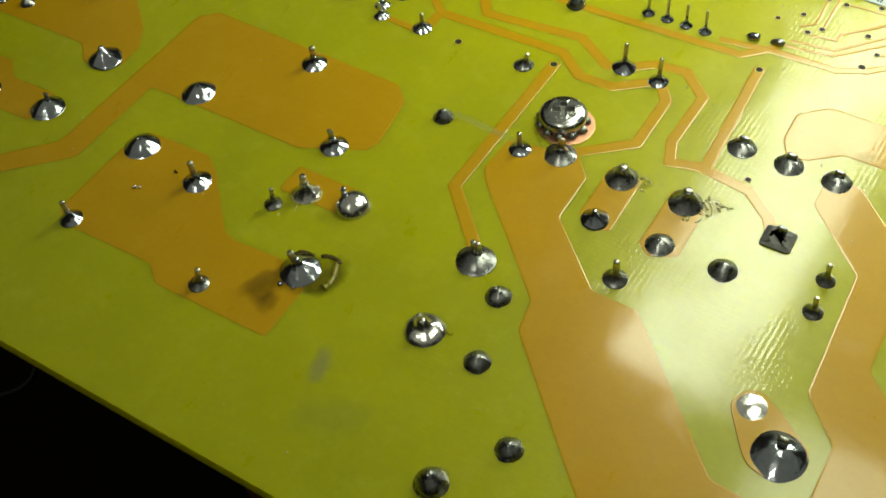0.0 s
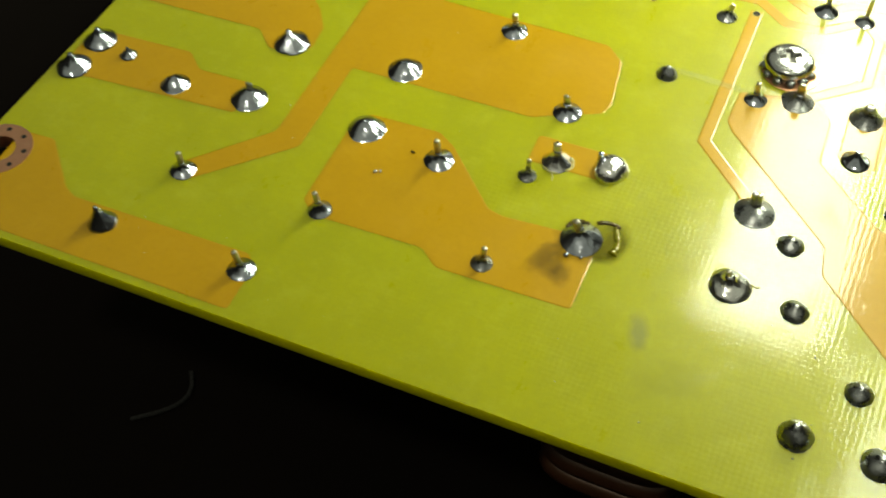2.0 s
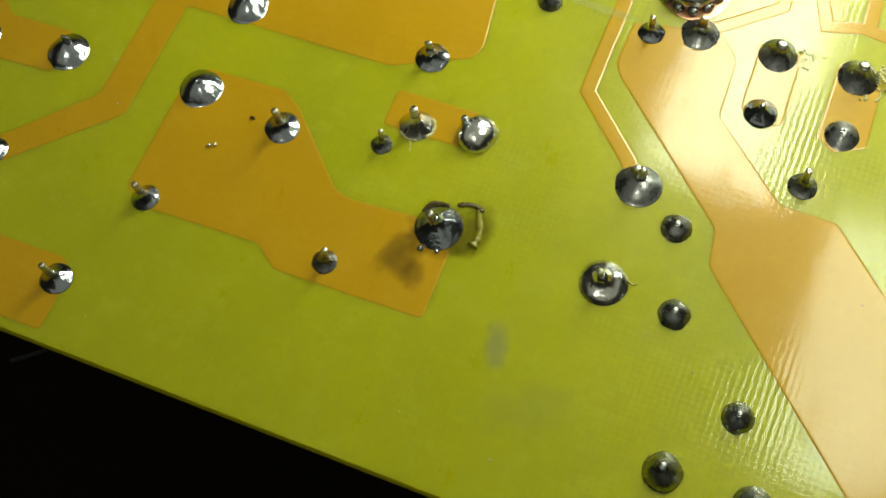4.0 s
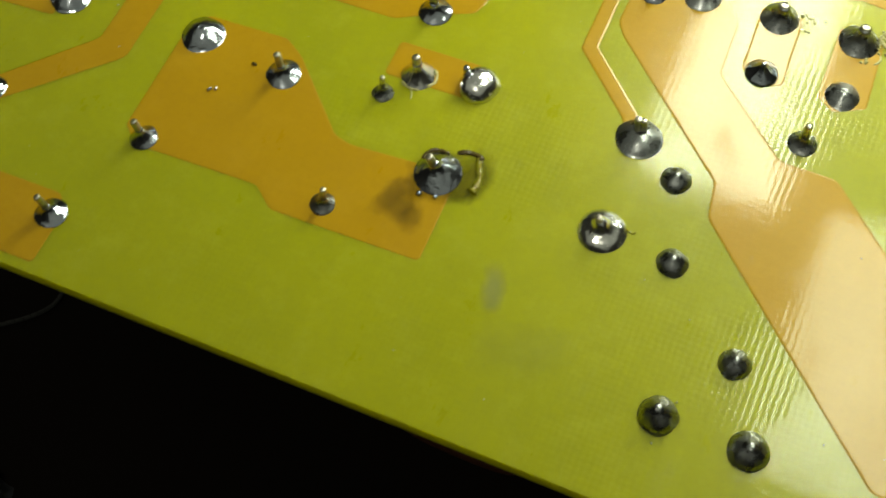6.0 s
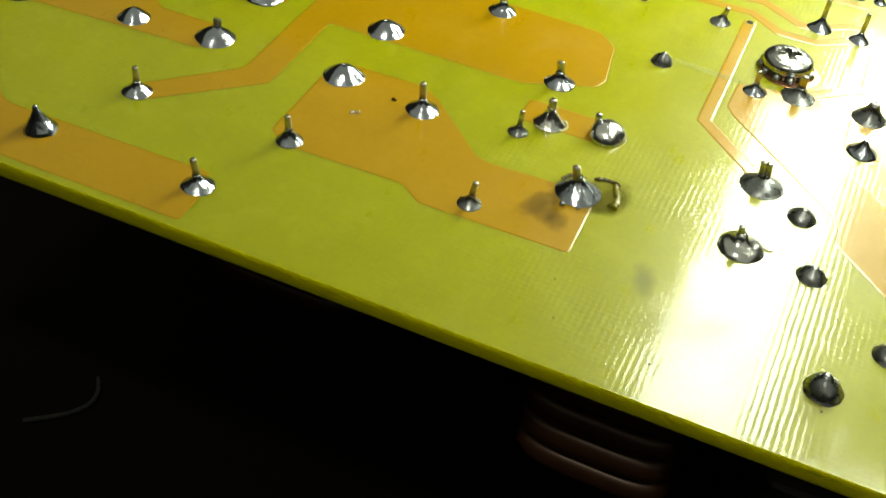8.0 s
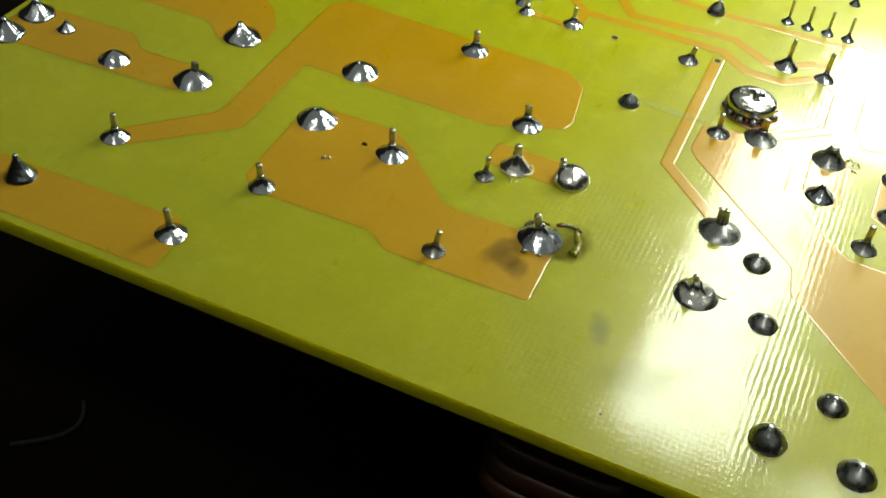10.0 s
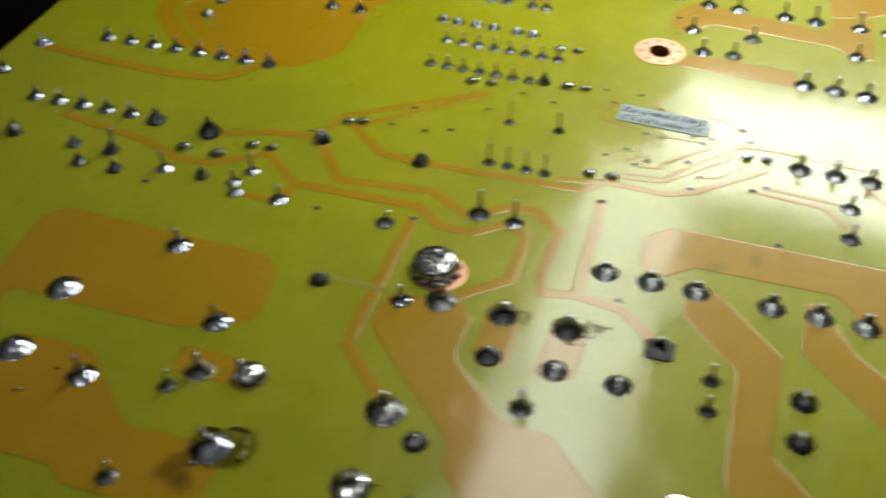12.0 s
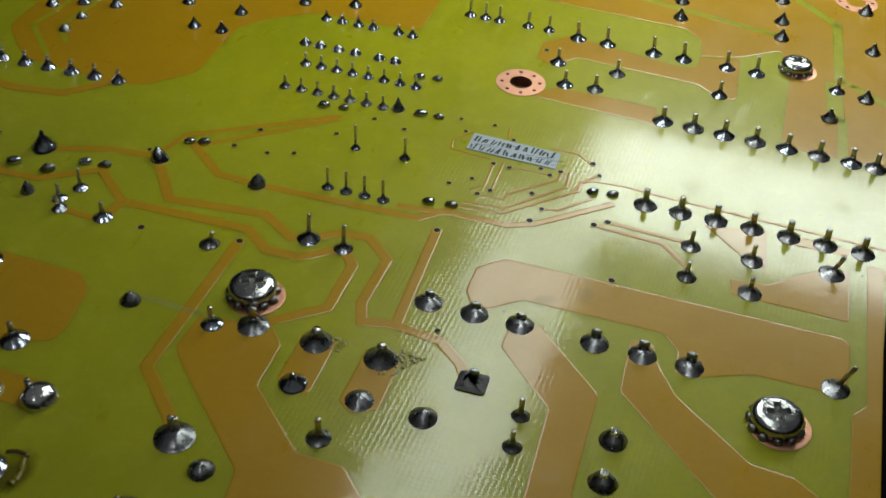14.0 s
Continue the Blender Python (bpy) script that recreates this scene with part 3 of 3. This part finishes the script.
# small headers
for i in range(4):
    pinned(84.9 + i * 2.57, 76.8, 0.82, 3.1, 0.19, climb=0.7)
pinned(85.2, 86.4, 0.71, 3.6, 0.19, climb=0.7)
pinned(92.3, 86.6, 0.77, 3.2, 0.19, climb=0.9)
nub(76.0, 74.0, 1.2, 1.6, lean=(0.3, 0.1))
for i in range(7):
    pinned(70.0 + i * 2.55, 97.3, 0.84, 1.9, 0.2, mat=DULL, climb=0.8)
peak(87.5, 97.7, 1.0, 1.9, DULL)
for i in range(8):
    pinned(70.4 + i * 2.52, 104.2, 0.86, 1.9, 0.2, climb=0.8)
for x in (68.0, 70.5, 73.5, 76.3, 80.2, 82.8):
    dome(x, 109.9, 0.95, 0.8)
for x in (68.2, 70.9, 73.7, 76.2, 80.5, 82.8):
    pinned(x, 118.2, 0.9, 1.5, 0.2, climb=0.9)
for x in (89.5, 92.1, 94.5, 99.3, 102.8):
    pinned(x, 128.3, 0.94, 2.6, 0.22)
for x in (107.8, 112.6, 120.0, 124.8, 131.6, 136.2):
    pinned(x, 127.5, 1.3, 2.9, 0.30, (-0.2, -0.1))
for x, y in ((106.4, 119.1), (108.8, 113.2), (131.4, 119.0), (148.4, 127.0), (113.4, 113.6), (115.7, 119.2)):
    pinned(x, y, 1.25, 2.4, 0.28, mat=SOLDER if x < 110 or x > 130 else DULL)
for x, y in ((122.4, 140.8), (139.0, 140.3), (138.7, 145.9), (138.2, 153.4), (152.8, 126.0), (147.7, 118.6), (153.5, 141.2), (152.1, 154.6), (121.9, 146.5)):
    peak(x, y, 1.3, 1.7, DULL, ribs=5)
for i in range(8):
    pinned(20.3 + i * 3.8, 88.5 + i * 0.14, 1.12, 2.0, 0.26, (0.1, 0.05), climb=1.0)
pinned(11.5, 84.2, 1.2, 1.7, 0.26)
for i in range(5):
    pinned(18.3 + i * 3.8, 71.4 + i * 0.1, 1.18, 2.0, 0.26, (0.1, 0.05), climb=1.0)
peak(37.6, 71.6, 1.4, 2.1, DULL)
peak(46.0, 71.3, 1.73, 2.6)
for x, y in ((10.0, 75.9), (19.7, 63.7), (29.6, 63.2), (32.2, 59.9), (37.5, 60.0), (49.8, 108.1), (54.4, 108.4), (54.8, 114.7), (25.9, 105.8), (35.3, 109.3), (30.1, 108.2), (45.5, 114.7), (63.0, 121.7), (71.0, 124.0)):
    peak(x, y, 1.1, 1.6, ribs=5)
pinned(35.1, 63.4, 1.15, 3.6, 0.32, (0.5, 0.2), DULL, 1.4)
pinned(43.9, 62.1, 1.13, 2.8, 0.26, (-0.5, 0))
nub(49.3, 62.2, 0.9, 1.5)
pinned(55.2, 65.2, 1.0, 3.0, 0.24)
pinned(55.0, 60.5, 1.0, 1.9, 0.24, (-0.4, 0))
nub(61.6, 74.5, 1.2, 1.7, SOLDER, (-0.3, 0.1))
nub(31.9, 99.6, 0.95)
nub(32.2, 104.0, 0.9)


def chip_end(x, y, r, turn):
    """Soldered end of a small surface part: a low wedge."""
    count[0] += 1
    bm = bmesh.new()
    revolve(bm, [(r, -0.01), (r, 0.15), (r * 0.9, r * 0.5), (r * 0.6, r * 0.75), (r * 0.2, r * 0.8)], (0, 0), 14, 0.25, 3, 0.08, 0.6, 0, (r * 0.3, 0), count[0])
    for v in bm.verts:
        c, s = math.cos(turn), math.sin(turn)
        v.co.x, v.co.y = x + v.co.x * c - v.co.y * s, y + v.co.x * s + v.co.y * c
    part("chip_joint", bm, SOLDER if count[0] % 2 else DULL, board)


for x, y, r in ((98.3, 78.4, 0.9), (101.3, 78.8, 0.85), (77.2, 94.4, 0.95), (80.1, 94.8, 0.8), (90.9, 97.4, 1.0), (93.6, 97.7, 0.8), (87.7, 106.9, 0.85), (90.4, 107.3, 0.8)):
    chip_end(x, y, r, 0.1)
for x, y, r in ((44.1, 66.9, 1.05), (49.1, 67.0, 1.05), (52.8, 70.1, 0.9), (55.6, 70.5, 0.9), (63.5, 79.4, 0.8), (65.4, 80.0, 0.85), (118.1, 88.2, 0.8), (120.7, 88.7, 0.8)):
    chip_end(x, y, r, 0.3)

# ---- dust ----
bm = bmesh.new()
dust = random.Random(11)
for i in range(150):
    x, y = dust.uniform(6, 154), dust.uniform(2, 130)
    r = dust.uniform(0.03, 0.09)
    revolve(bm, [(r, 0.02), (r * 0.8, 0.03 + r * 0.6), (r * 0.2, 0.03 + r)], (x, y), 6, 0.5, squash=dust.uniform(0.4, 1), turn=i, seed=i)
specks = part("dust_specks", bm, plain("dust", (0.25, 0.24, 0.2), (0.6, 0.6, 0.55), 0.8, 0.0, 0.3), None)
tagged(specks, "scattered pale dust specks on the board", "dust", kind="stuff")

# ---- burnt flux round the large joint and splashes beside two others ----
def soft_patch(x, y, rx, ry, turn, colours, strength, rough, name="stain", label="", z=0.052):
    """A stain, densest in the middle, that fades out in an uneven rim."""
    k = Mat(name + "_tint", rough)
    k.set("Base Color", k.mix(k.noise(0.8, 4.0), *colours))
    far = k.t.nodes.new("ShaderNodeVectorMath")
    far.operation = "LENGTH"
    k.link(k.co.outputs["Object"], far.inputs[0])
    edge = k.math("ADD", k.math("MULTIPLY", far.outputs["Value"], 1 / MM), k.math("MULTIPLY", k.math("SUBTRACT", k.noise(0.45, 4.0), 0.5), 0.9))
    k.set("Alpha", k.ramp(edge, (0.35, (strength,) * 3), (0.95, (0, 0, 0))))
    bm = bmesh.new()
    ring = [bm.verts.new((1.25 * math.cos(2 * math.pi * i / 32), 1.25 * math.sin(2 * math.pi * i / 32), 0)) for i in range(32)]
    bm.faces.new(ring)
    ob = part(name, bm, k.m, board, label, smooth=False, drawn=False)
    x, y = plan(x, y)
    ob.matrix_basis = pose(x * MM, y * MM, z * MM, 0, 0, turn) @ Matrix.Diagonal((rx, ry, 1, 1))
    return ob


soft_patch(67.3, 18.6, 1.5, 2.9, -25, ((0.10, 0.055, 0.003), (0.18, 0.10, 0.004)), 0.42, 0.3, "flux_stain", "brown flux stain on copper")
soft_patch(69.6, 17.2, 1.5, 1.9, 10, ((0.16, 0.09, 0.003), (0.22, 0.12, 0.004)), 0.4, 0.3, "flux_stain", "brown flux stain on copper")
soft_patch(68.3, 17.6, 1.7, 2.0, 30, ((0.14, 0.08, 0.003), (0.20, 0.11, 0.004)), 0.35, 0.3, "flux_stain", "brown flux stain on copper", 0.054)
soft_patch(70.4, 21.8, 3.4, 3.2, 0, ((0.05, 0.03, 0.003), (0.10, 0.06, 0.003)), 0.6, 0.2, "flux_stain", "burnt flux round the joint", 0.056)
soft_patch(73.3, 22.6, 2.1, 3.2, -10, ((0.10, 0.09, 0.003), (0.15, 0.13, 0.004)), 0.7, 0.15, "flux_stain", "olive flux film on the board", 0.06)
soft_patch(78.9, 13.4, 1.3, 2.5, 20, ((0.20, 0.20, 0.10), (0.27, 0.27, 0.15)), 0.34, 0.6, "smudge", "dull grey smudge on the board")
soft_patch(83.0, 9.0, 5.0, 3.0, 30, ((0.27, 0.28, 0.05), (0.32, 0.32, 0.08)), 0.12, 0.6, "smudge", "faint dull smudge on the board")
soft_patch(76.0, 49.5, 6.5, 0.7, -3, ((0.34, 0.36, 0.10), (0.40, 0.40, 0.12)), 0.3, 0.5, "smudge", "faint pale streak on the board")
soft_patch(121.5, 68.0, 1.3, 2.0, 0, ((0.30, 0.22, 0.005), (0.25, 0.2, 0.005)), 0.2, 0.3, "smudge", "faint greenish stain on copper")
soft_patch(117.0, 65.4, 1.8, 1.2, 30, ((0.22, 0.22, 0.005), (0.25, 0.24, 0.005)), 0.2, 0.3, "smudge", "faint olive stain")

FLUX_CLEAR = plain("clear_flux", (0.13, 0.12, 0.006), (0.22, 0.20, 0.012), 0.06, 0.0, 1.5, 0.1)
FLUX_CRUMB = plain("crumbled_flux", (0.32, 0.29, 0.09), (0.58, 0.55, 0.30), 0.2, 0.0, 2.5, 0.15)


def ridge(points, r, mat, label, name="flux_ridge"):
    """A lumpy bead drawn along a line."""
    count[0] += 1
    pts = [Vector((x, y, 0.04)) for x, y in points]
    fine = []
    for i in range(len(pts) - 1):
        p0, p1, p2, p3 = pts[max(i - 1, 0)], pts[i], pts[i + 1], pts[min(i + 2, len(pts) - 1)]
        for k in range(5):
            u = k / 5
            fine.append(0.5 * (2 * p1 + (p2 - p0) * u + (2 * p0 - 5 * p1 + 4 * p2 - p3) * u * u + (3 * p1 - p0 - 3 * p2 + p3) * u ** 3))
    fine.append(pts[-1])
    bm = bmesh.new()
    rings = []
    for i, p in enumerate(fine):
        d = (fine[min(i + 1, len(fine) - 1)] - fine[max(i - 1, 0)]).normalized()
        n = Vector((-d.y, d.x, 0))
        q = r * (0.55 + 0.9 * abs(noise.noise(Vector((i * 0.45, count[0] * 3.3, 0))))) * (0.35 if i in (0, len(fine) - 1) else 1)
        rings.append([bm.verts.new(p + n * (q * math.cos(a)) + Vector((0, 0, q * 0.8 * math.sin(a)))) for a in (0, 0.6, 1.2, 1.94, 2.54, 3.14)])
    for p, q in zip(rings, rings[1:]):
        for i in range(5):
            bm.faces.new((p[i], p[i + 1], q[i + 1], q[i]))
    bm.faces.new(rings[0])
    bm.faces.new(rings[-1][::-1])
    return part(name, bm, mat, board, label)


def beads(spots, mat, label):
    for x, y, r in spots:
        count[0] += 1
        bm = bmesh.new()
        revolve(bm, [(r, 0.0), (r * 1.05, r * 0.4), (r * 0.8, r * 0.9), (r * 0.3, r * 1.2)], (x, y), 10, 0.3, seed=count[0])
        part("solder_bead" if mat is SOLDER else "flux_crumb", bm, mat, board, label)


beads([(69.4, 19.5, 0.28), (70.9, 19.7, 0.22)], SOLDER, "tiny solder bead")
ridge([(71.0, 24.6), (71.9, 25.0), (72.9, 25.0), (73.4, 24.6)], 0.38, FLUX, "dark burnt flux ridge")
ridge([(73.1, 24.9), (73.3, 24.1), (73.8, 23.0), (73.9, 22.0), (73.7, 21.2)], 0.42, FLUX_CLEAR, "glossy olive flux ridge")
ridge([(68.2, 23.0), (68.6, 23.9), (69.4, 24.3), (70.4, 24.3)], 0.22, FLUX, "dark burnt flux ridge")
soft_patch(104.6, 50.4, 1.3, 1.9, -15, ((0.26, 0.23, 0.02), (0.34, 0.30, 0.05)), 0.5, 0.12, "flux_stain", "glossy yellow flux film beside the joint", 0.058)
soft_patch(96.9, 50.2, 0.8, 1.4, -20, ((0.26, 0.24, 0.02), (0.34, 0.31, 0.05)), 0.45, 0.12, "flux_stain", "glossy yellow flux film beside the joint", 0.059)
ridge([(103.7, 51.3), (104.3, 51.0), (104.9, 50.3), (105.1, 49.5)], 0.16, FLUX_CRUMB, "pale cracked flux ridge")
ridge([(105.2, 51.6), (105.9, 51.3), (106.8, 51.5)], 0.10, FLUX_CRUMB, "pale cracked flux ridge")
ridge([(104.2, 49.0), (104.3, 48.3), (103.9, 47.7)], 0.13, FLUX_CRUMB, "pale cracked flux ridge")
ridge([(96.4, 51.4), (96.9, 50.8), (97.3, 50.9), (97.6, 50.3)], 0.11, FLUX_CRUMB, "pale cracked flux ridge")
ridge([(65.6, 30.2), (66.1, 30.9), (66.0, 31.7), (65.5, 32.3)], 0.18, FLUX_CRUMB, "pale cracked flux ridge")
ridge([(63.1, 30.0), (64.0, 29.5), (65.0, 29.6)], 0.16, FLUX_CRUMB, "pale cracked flux ridge")
ridge([(64.3, 29.4), (64.6, 28.9), (64.7, 28.3)], 0.09, FLUX_CRUMB, "pale cracked flux ridge")
ridge([(87.6, 22.9), (88.3, 22.6), (88.6, 22.9)], 0.12, FLUX_CLEAR, "glossy olive flux ridge")
grit = random.Random(23)
for cx, cy, sx, sy, n in ((104.1, 50.3, 0.3, 0.9, 18), (105.0, 51.2, 0.8, 0.3, 10), (96.6, 49.8, 0.3, 0.6, 6), (103.0, 47.9, 0.5, 0.2, 4)):
    beads([(grit.gauss(cx, sx), grit.gauss(cy, sy), grit.uniform(0.08, 0.22)) for i in range(n)], FLUX_CRUMB, "crumbled brown flux")

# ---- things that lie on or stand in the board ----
# darker copy of the steel: shade of the cross recess put into colour
SHADE = plain("recess_shade_steel", (0.18, 0.18, 0.17), (0.34, 0.34, 0.33), 0.35, 0.9)


def screw(x, y, turn, size=1.0):
    """Pan-head screw with a cross recess over a toothed washer on a bare pad."""
    thing = new("screw")
    x, y = plan(x, y)
    thing.location, thing.scale = (x * MM, y * MM, 0), (size, size, size * 0.88)
    tagged(thing, "shiny plated pan-head screw with cross recess and toothed washer", "screw", "board screws")
    bm = bmesh.new()
    revolve(bm, [(3.35, -0.02), (3.35, 0.07), (3.2, 0.085)], (0.5, -0.2), 40)
    part("pad", bm, BARE, thing, "bare copper landing", smooth=False, drawn=False)
    bm = bmesh.new()
    revolve(bm, [(2.5, 0.05), (2.55, 0.5), (2.4, 0.75), (2.2, 0.8)], (0, 0), 36)
    part("washer", bm, STEEL, thing, drawn=False)
    for i in range(11):
        a = 2 * math.pi * i / 11 + turn
        bm = bmesh.new()
        revolve(bm, [(0.5, 0.04), (0.62, 0.3), (0.52, 0.62), (0.28, 0.8), (0.1, 0.84)], (2.62 * math.cos(a), 2.62 * math.sin(a)), 12, 0.25, seed=i + x)
        part("washer_tooth", bm, DULL, thing, "solder-wetted washer tooth", drawn=False)
    bm = bmesh.new()
    n = 80
    w, l = 0.40, 1.25

    def cross(a):
        c, s = abs(math.cos(a)) + 1e-6, abs(math.sin(a)) + 1e-6
        return max(min(l / c, w / s), min(w / c, l / s))

    rings = []
    for r, z, k in ((2.25, 0.75, 0), (2.70, 0.82, 0), (2.78, 1.05, 0), (2.78, 1.55, 0), (2.68, 1.8, 0), (2.5, 2.0, 0), (2.2, 2.18, 0), (1.75, 2.34, 0), (1.05, 2.42, 1), (1.0, 2.36, 1), (0.9, 1.75, 1), (0.5, 1.55, 1)):
        ring = []
        for i in range(n):
            a = 2 * math.pi * i / n
            q = r * cross(a) if k else r
            ring.append(bm.verts.new((q * math.cos(a + turn), q * math.sin(a + turn), z)))
        rings.append(ring)
    deep = []
    for k, (p, q) in enumerate(zip(rings, rings[1:])):
        for i in range(n):
            f = bm.faces.new((p[i - 1], p[i], q[i], q[i - 1]))
            f.material_index = 1 if k >= 9 else 0
    bm.faces.new(rings[-1]).material_index = 1
    bm.faces.new(rings[0][::-1])
    head = part("head", bm, (STEEL, SHADE), thing, smooth=False, drawn=False)
    for f in head.data.polygons:
        f.use_smooth = f.normal.z < 0.9 and f.material_index == 0
    return thing


for x, y, turn in ((84.4, 54.5, 0.5), (144.9, 55.2, 0.35), (141.9, 131.0, 0.9), (9.3, 53.8, 0.2)):
    screw(x, y, turn, 0.8 if y > 100 else 0.97)

bm = bmesh.new()
slab(bm, rounded([(99.5, 91.8), (112.3, 91.5), (112.3, 95.4), (99.6, 95.8)], 0.25), 0.02, 0.12, 0.03)
label_ob = part("sticker", bm, STICKER, None, smooth=False)
tagged(label_ob, "pale grey paper sticker with dark unreadable handwriting on the board", "sticker")
marks = random.Random(4)
for i in range(60):
    x0 = 100.0 + (i % 30) * 0.39 + marks.uniform(-0.1, 0.1)
    y0 = 92.0 if i < 30 else 93.9
    w = marks.uniform(0.2, 0.34)
    h, lean = marks.uniform(0.9, 1.5), marks.uniform(-0.15, 0.4)
    if i % 3 == 2:
        h, lean, y0 = marks.uniform(0.25, 0.6), marks.uniform(0.9, 2.0), marks.choice((92.2, 93.2, 93.5, 94.4))
    bm = bmesh.new()
    slab(bm, [Vector((x0, y0)), Vector((x0 + w, y0)), Vector((x0 + w + lean, y0 + h)), Vector((x0 + lean, y0 + h))], 0.115, 0.128, 0.0)
    part("ink_stroke", bm, INK, label_ob, smooth=False)

# loose crumbs on the copper
def crumb(x, y, r, mat, label):
    count[0] += 1
    bm = bmesh.new()
    revolve(bm, [(r, 0.03), (r * 1.1, r * 0.5), (r * 0.6, r), (r * 0.2, r * 1.1)], (x, y), 8, 0.5, squash=0.5, turn=count[0], seed=count[0])
    tagged(part("crumb", bm, mat, None), label, "crumb", "crumbs on the board")


crumb(46.6, 22.5, 0.30, BRIGHT, "tiny bright solder crumb lying on copper")
crumb(47.1, 22.8, 0.26, BRIGHT, "tiny bright solder crumb lying on copper")
crumb(49.2, 26.6, 0.28, FLUX, "tiny dark crumb lying on copper")

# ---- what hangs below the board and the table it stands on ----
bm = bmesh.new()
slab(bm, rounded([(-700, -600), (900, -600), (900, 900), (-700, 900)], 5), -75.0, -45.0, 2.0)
tagged(part("table", bm, TABLE, None, smooth=False, drawn=False), "dark brown bench top with shade painted into its colour", "table", kind="structure")


def coil(x, y, r, height, turns, wire):
    """A fat choke wound with thick enamelled wire, hanging under the board."""
    thing = new("choke_coil")
    x, y = plan(x, y)
    thing.location = (x * MM, y * MM, -THICK * MM)
    tagged(thing, "dark choke coil wound with copper-brown enamelled wire", "coil")
    bm = bmesh.new()
    revolve(bm, [(r * 0.8, -height), (r * 0.82, -height * 0.5), (r * 0.8, 0.0)], (0, 0), 32, squash=0.65)
    part("core", bm, PLASTIC, thing, drawn=False)
    for i in range(turns):
        bm = bmesh.new()
        z = -height * (i + 0.7) / (turns + 0.3)
        seg, ring = 40, []
        for k in range(seg):
            a = 2 * math.pi * k / seg
            row = []
            for q in range(8):
                b = 2 * math.pi * q / 8
                rr = r - wire + wire * math.cos(b)
                c, s = math.cos(a), math.sin(a)
                k = (abs(c) ** 4 + abs(s) ** 4) ** -0.25
                row.append(bm.verts.new((rr * c * k, rr * s * k * 0.7, z + wire * 0.9 * math.sin(b))))
            ring.append(row)
        for k in range(seg):
            for q in range(8):
                bm.faces.new((ring[k - 1][q - 1], ring[k - 1][q], ring[k][q], ring[k][q - 1]))
        part("winding", bm, WIRE, thing, drawn=False)


coil(79.6, 8.4, 7.2, 15.0, 5, 1.5)
coil(47.5, 12.0, 8.6, 9.0, 4, 1.1)
transformer = new("transformer")
transformer.location = (101.0 * MM, 12.0 * MM, -THICK * MM)
tagged(transformer, "dark grey plastic transformer hanging under the board", "transformer")
for name, w, d, z0, z1 in (("bobbin_flange", 13.0, 20.0, -3.0, 0.0), ("core", 12.0, 18.6, -19.0, -3.0), ("bobbin_flange", 13.0, 20.0, -22.0, -19.0)):
    bm = bmesh.new()
    slab(bm, rounded([(-w / 2, -d / 2), (w / 2, -d / 2), (w / 2, d / 2), (-w / 2, d / 2)], 1.5), z0, z1, 0.4)
    part(name, bm, PLASTIC, transformer, smooth=False, drawn=False)
for x, y in ((84.4, 54.5), (144.9, 55.2), (141.9, 131.0), (9.3, 53.8)):
    bm = bmesh.new()
    revolve(bm, [(2.8, -45.0), (2.8, -44.5), (2.8, -2.0), (2.6, -THICK)], (x, y), 6)
    tagged(part("standoff", bm, STEEL, None, smooth=False), "hexagonal metal standoff between board and table", "standoff", "standoffs")

# litter on the table, its dim light put into near-black colours
bm = bmesh.new()
bmesh.ops.create_icosphere(bm, subdivisions=4, radius=1.0)
for v in bm.verts:
    k = 0.75 + 0.7 * abs(noise.noise(v.co * 1.7)) + 0.35 * abs(noise.noise(v.co * 4.1))
    v.co = Vector((27.0 + v.co.x * k * 4.5, -12.5 + v.co.y * k * 3.0, -45.0 + max(v.co.z, -0.1) * k * 3.5))
tagged(part("crumpled_paper", bm, plain("dimmed_paper", (0.006, 0.008, 0.012), (0.016, 0.018, 0.024), 0.9, 0.0, 0.3), None, drawn=False), "crumpled grey scrap of paper on the dark table", "paper")
bm = bmesh.new()
for i in range(14):
    a, b = i / 14 * 2.4, (i + 1) / 14 * 2.4
    rod(bm, (18 + 5 * math.sin(a), 6 + 4 * a, -44.6), (18 + 5 * math.sin(b), 6 + 4 * b, -44.6), 0.3, 6)
tagged(part("thread", bm, plain("dimmed_thread", (0.004, 0.004, 0.004), (0.010, 0.010, 0.010), 0.9), None, drawn=False), "curled grey thread lying on the dark table", "thread")

# unseen dark slabs, added to keep low ambient light off the joints
for name, x0, y0, x1, y1 in (("blocker_north", -760, 900, 960, 960), ("blocker_south", -760, -760, 960, -700), ("blocker_west", -760, -700, -700, 900), ("blocker_east", 900, -700, 960, 900)):
    bm = bmesh.new()
    slab(bm, rounded([(x0, y0), (x1, y0), (x1, y1), (x0, y1)], 2), -800.0, 620.0, 1.0)
    tagged(part(name, bm, BLOCKER, None, smooth=False, drawn=False), "unseen dark slab that blocks low ambient light", "wall", kind="structure")
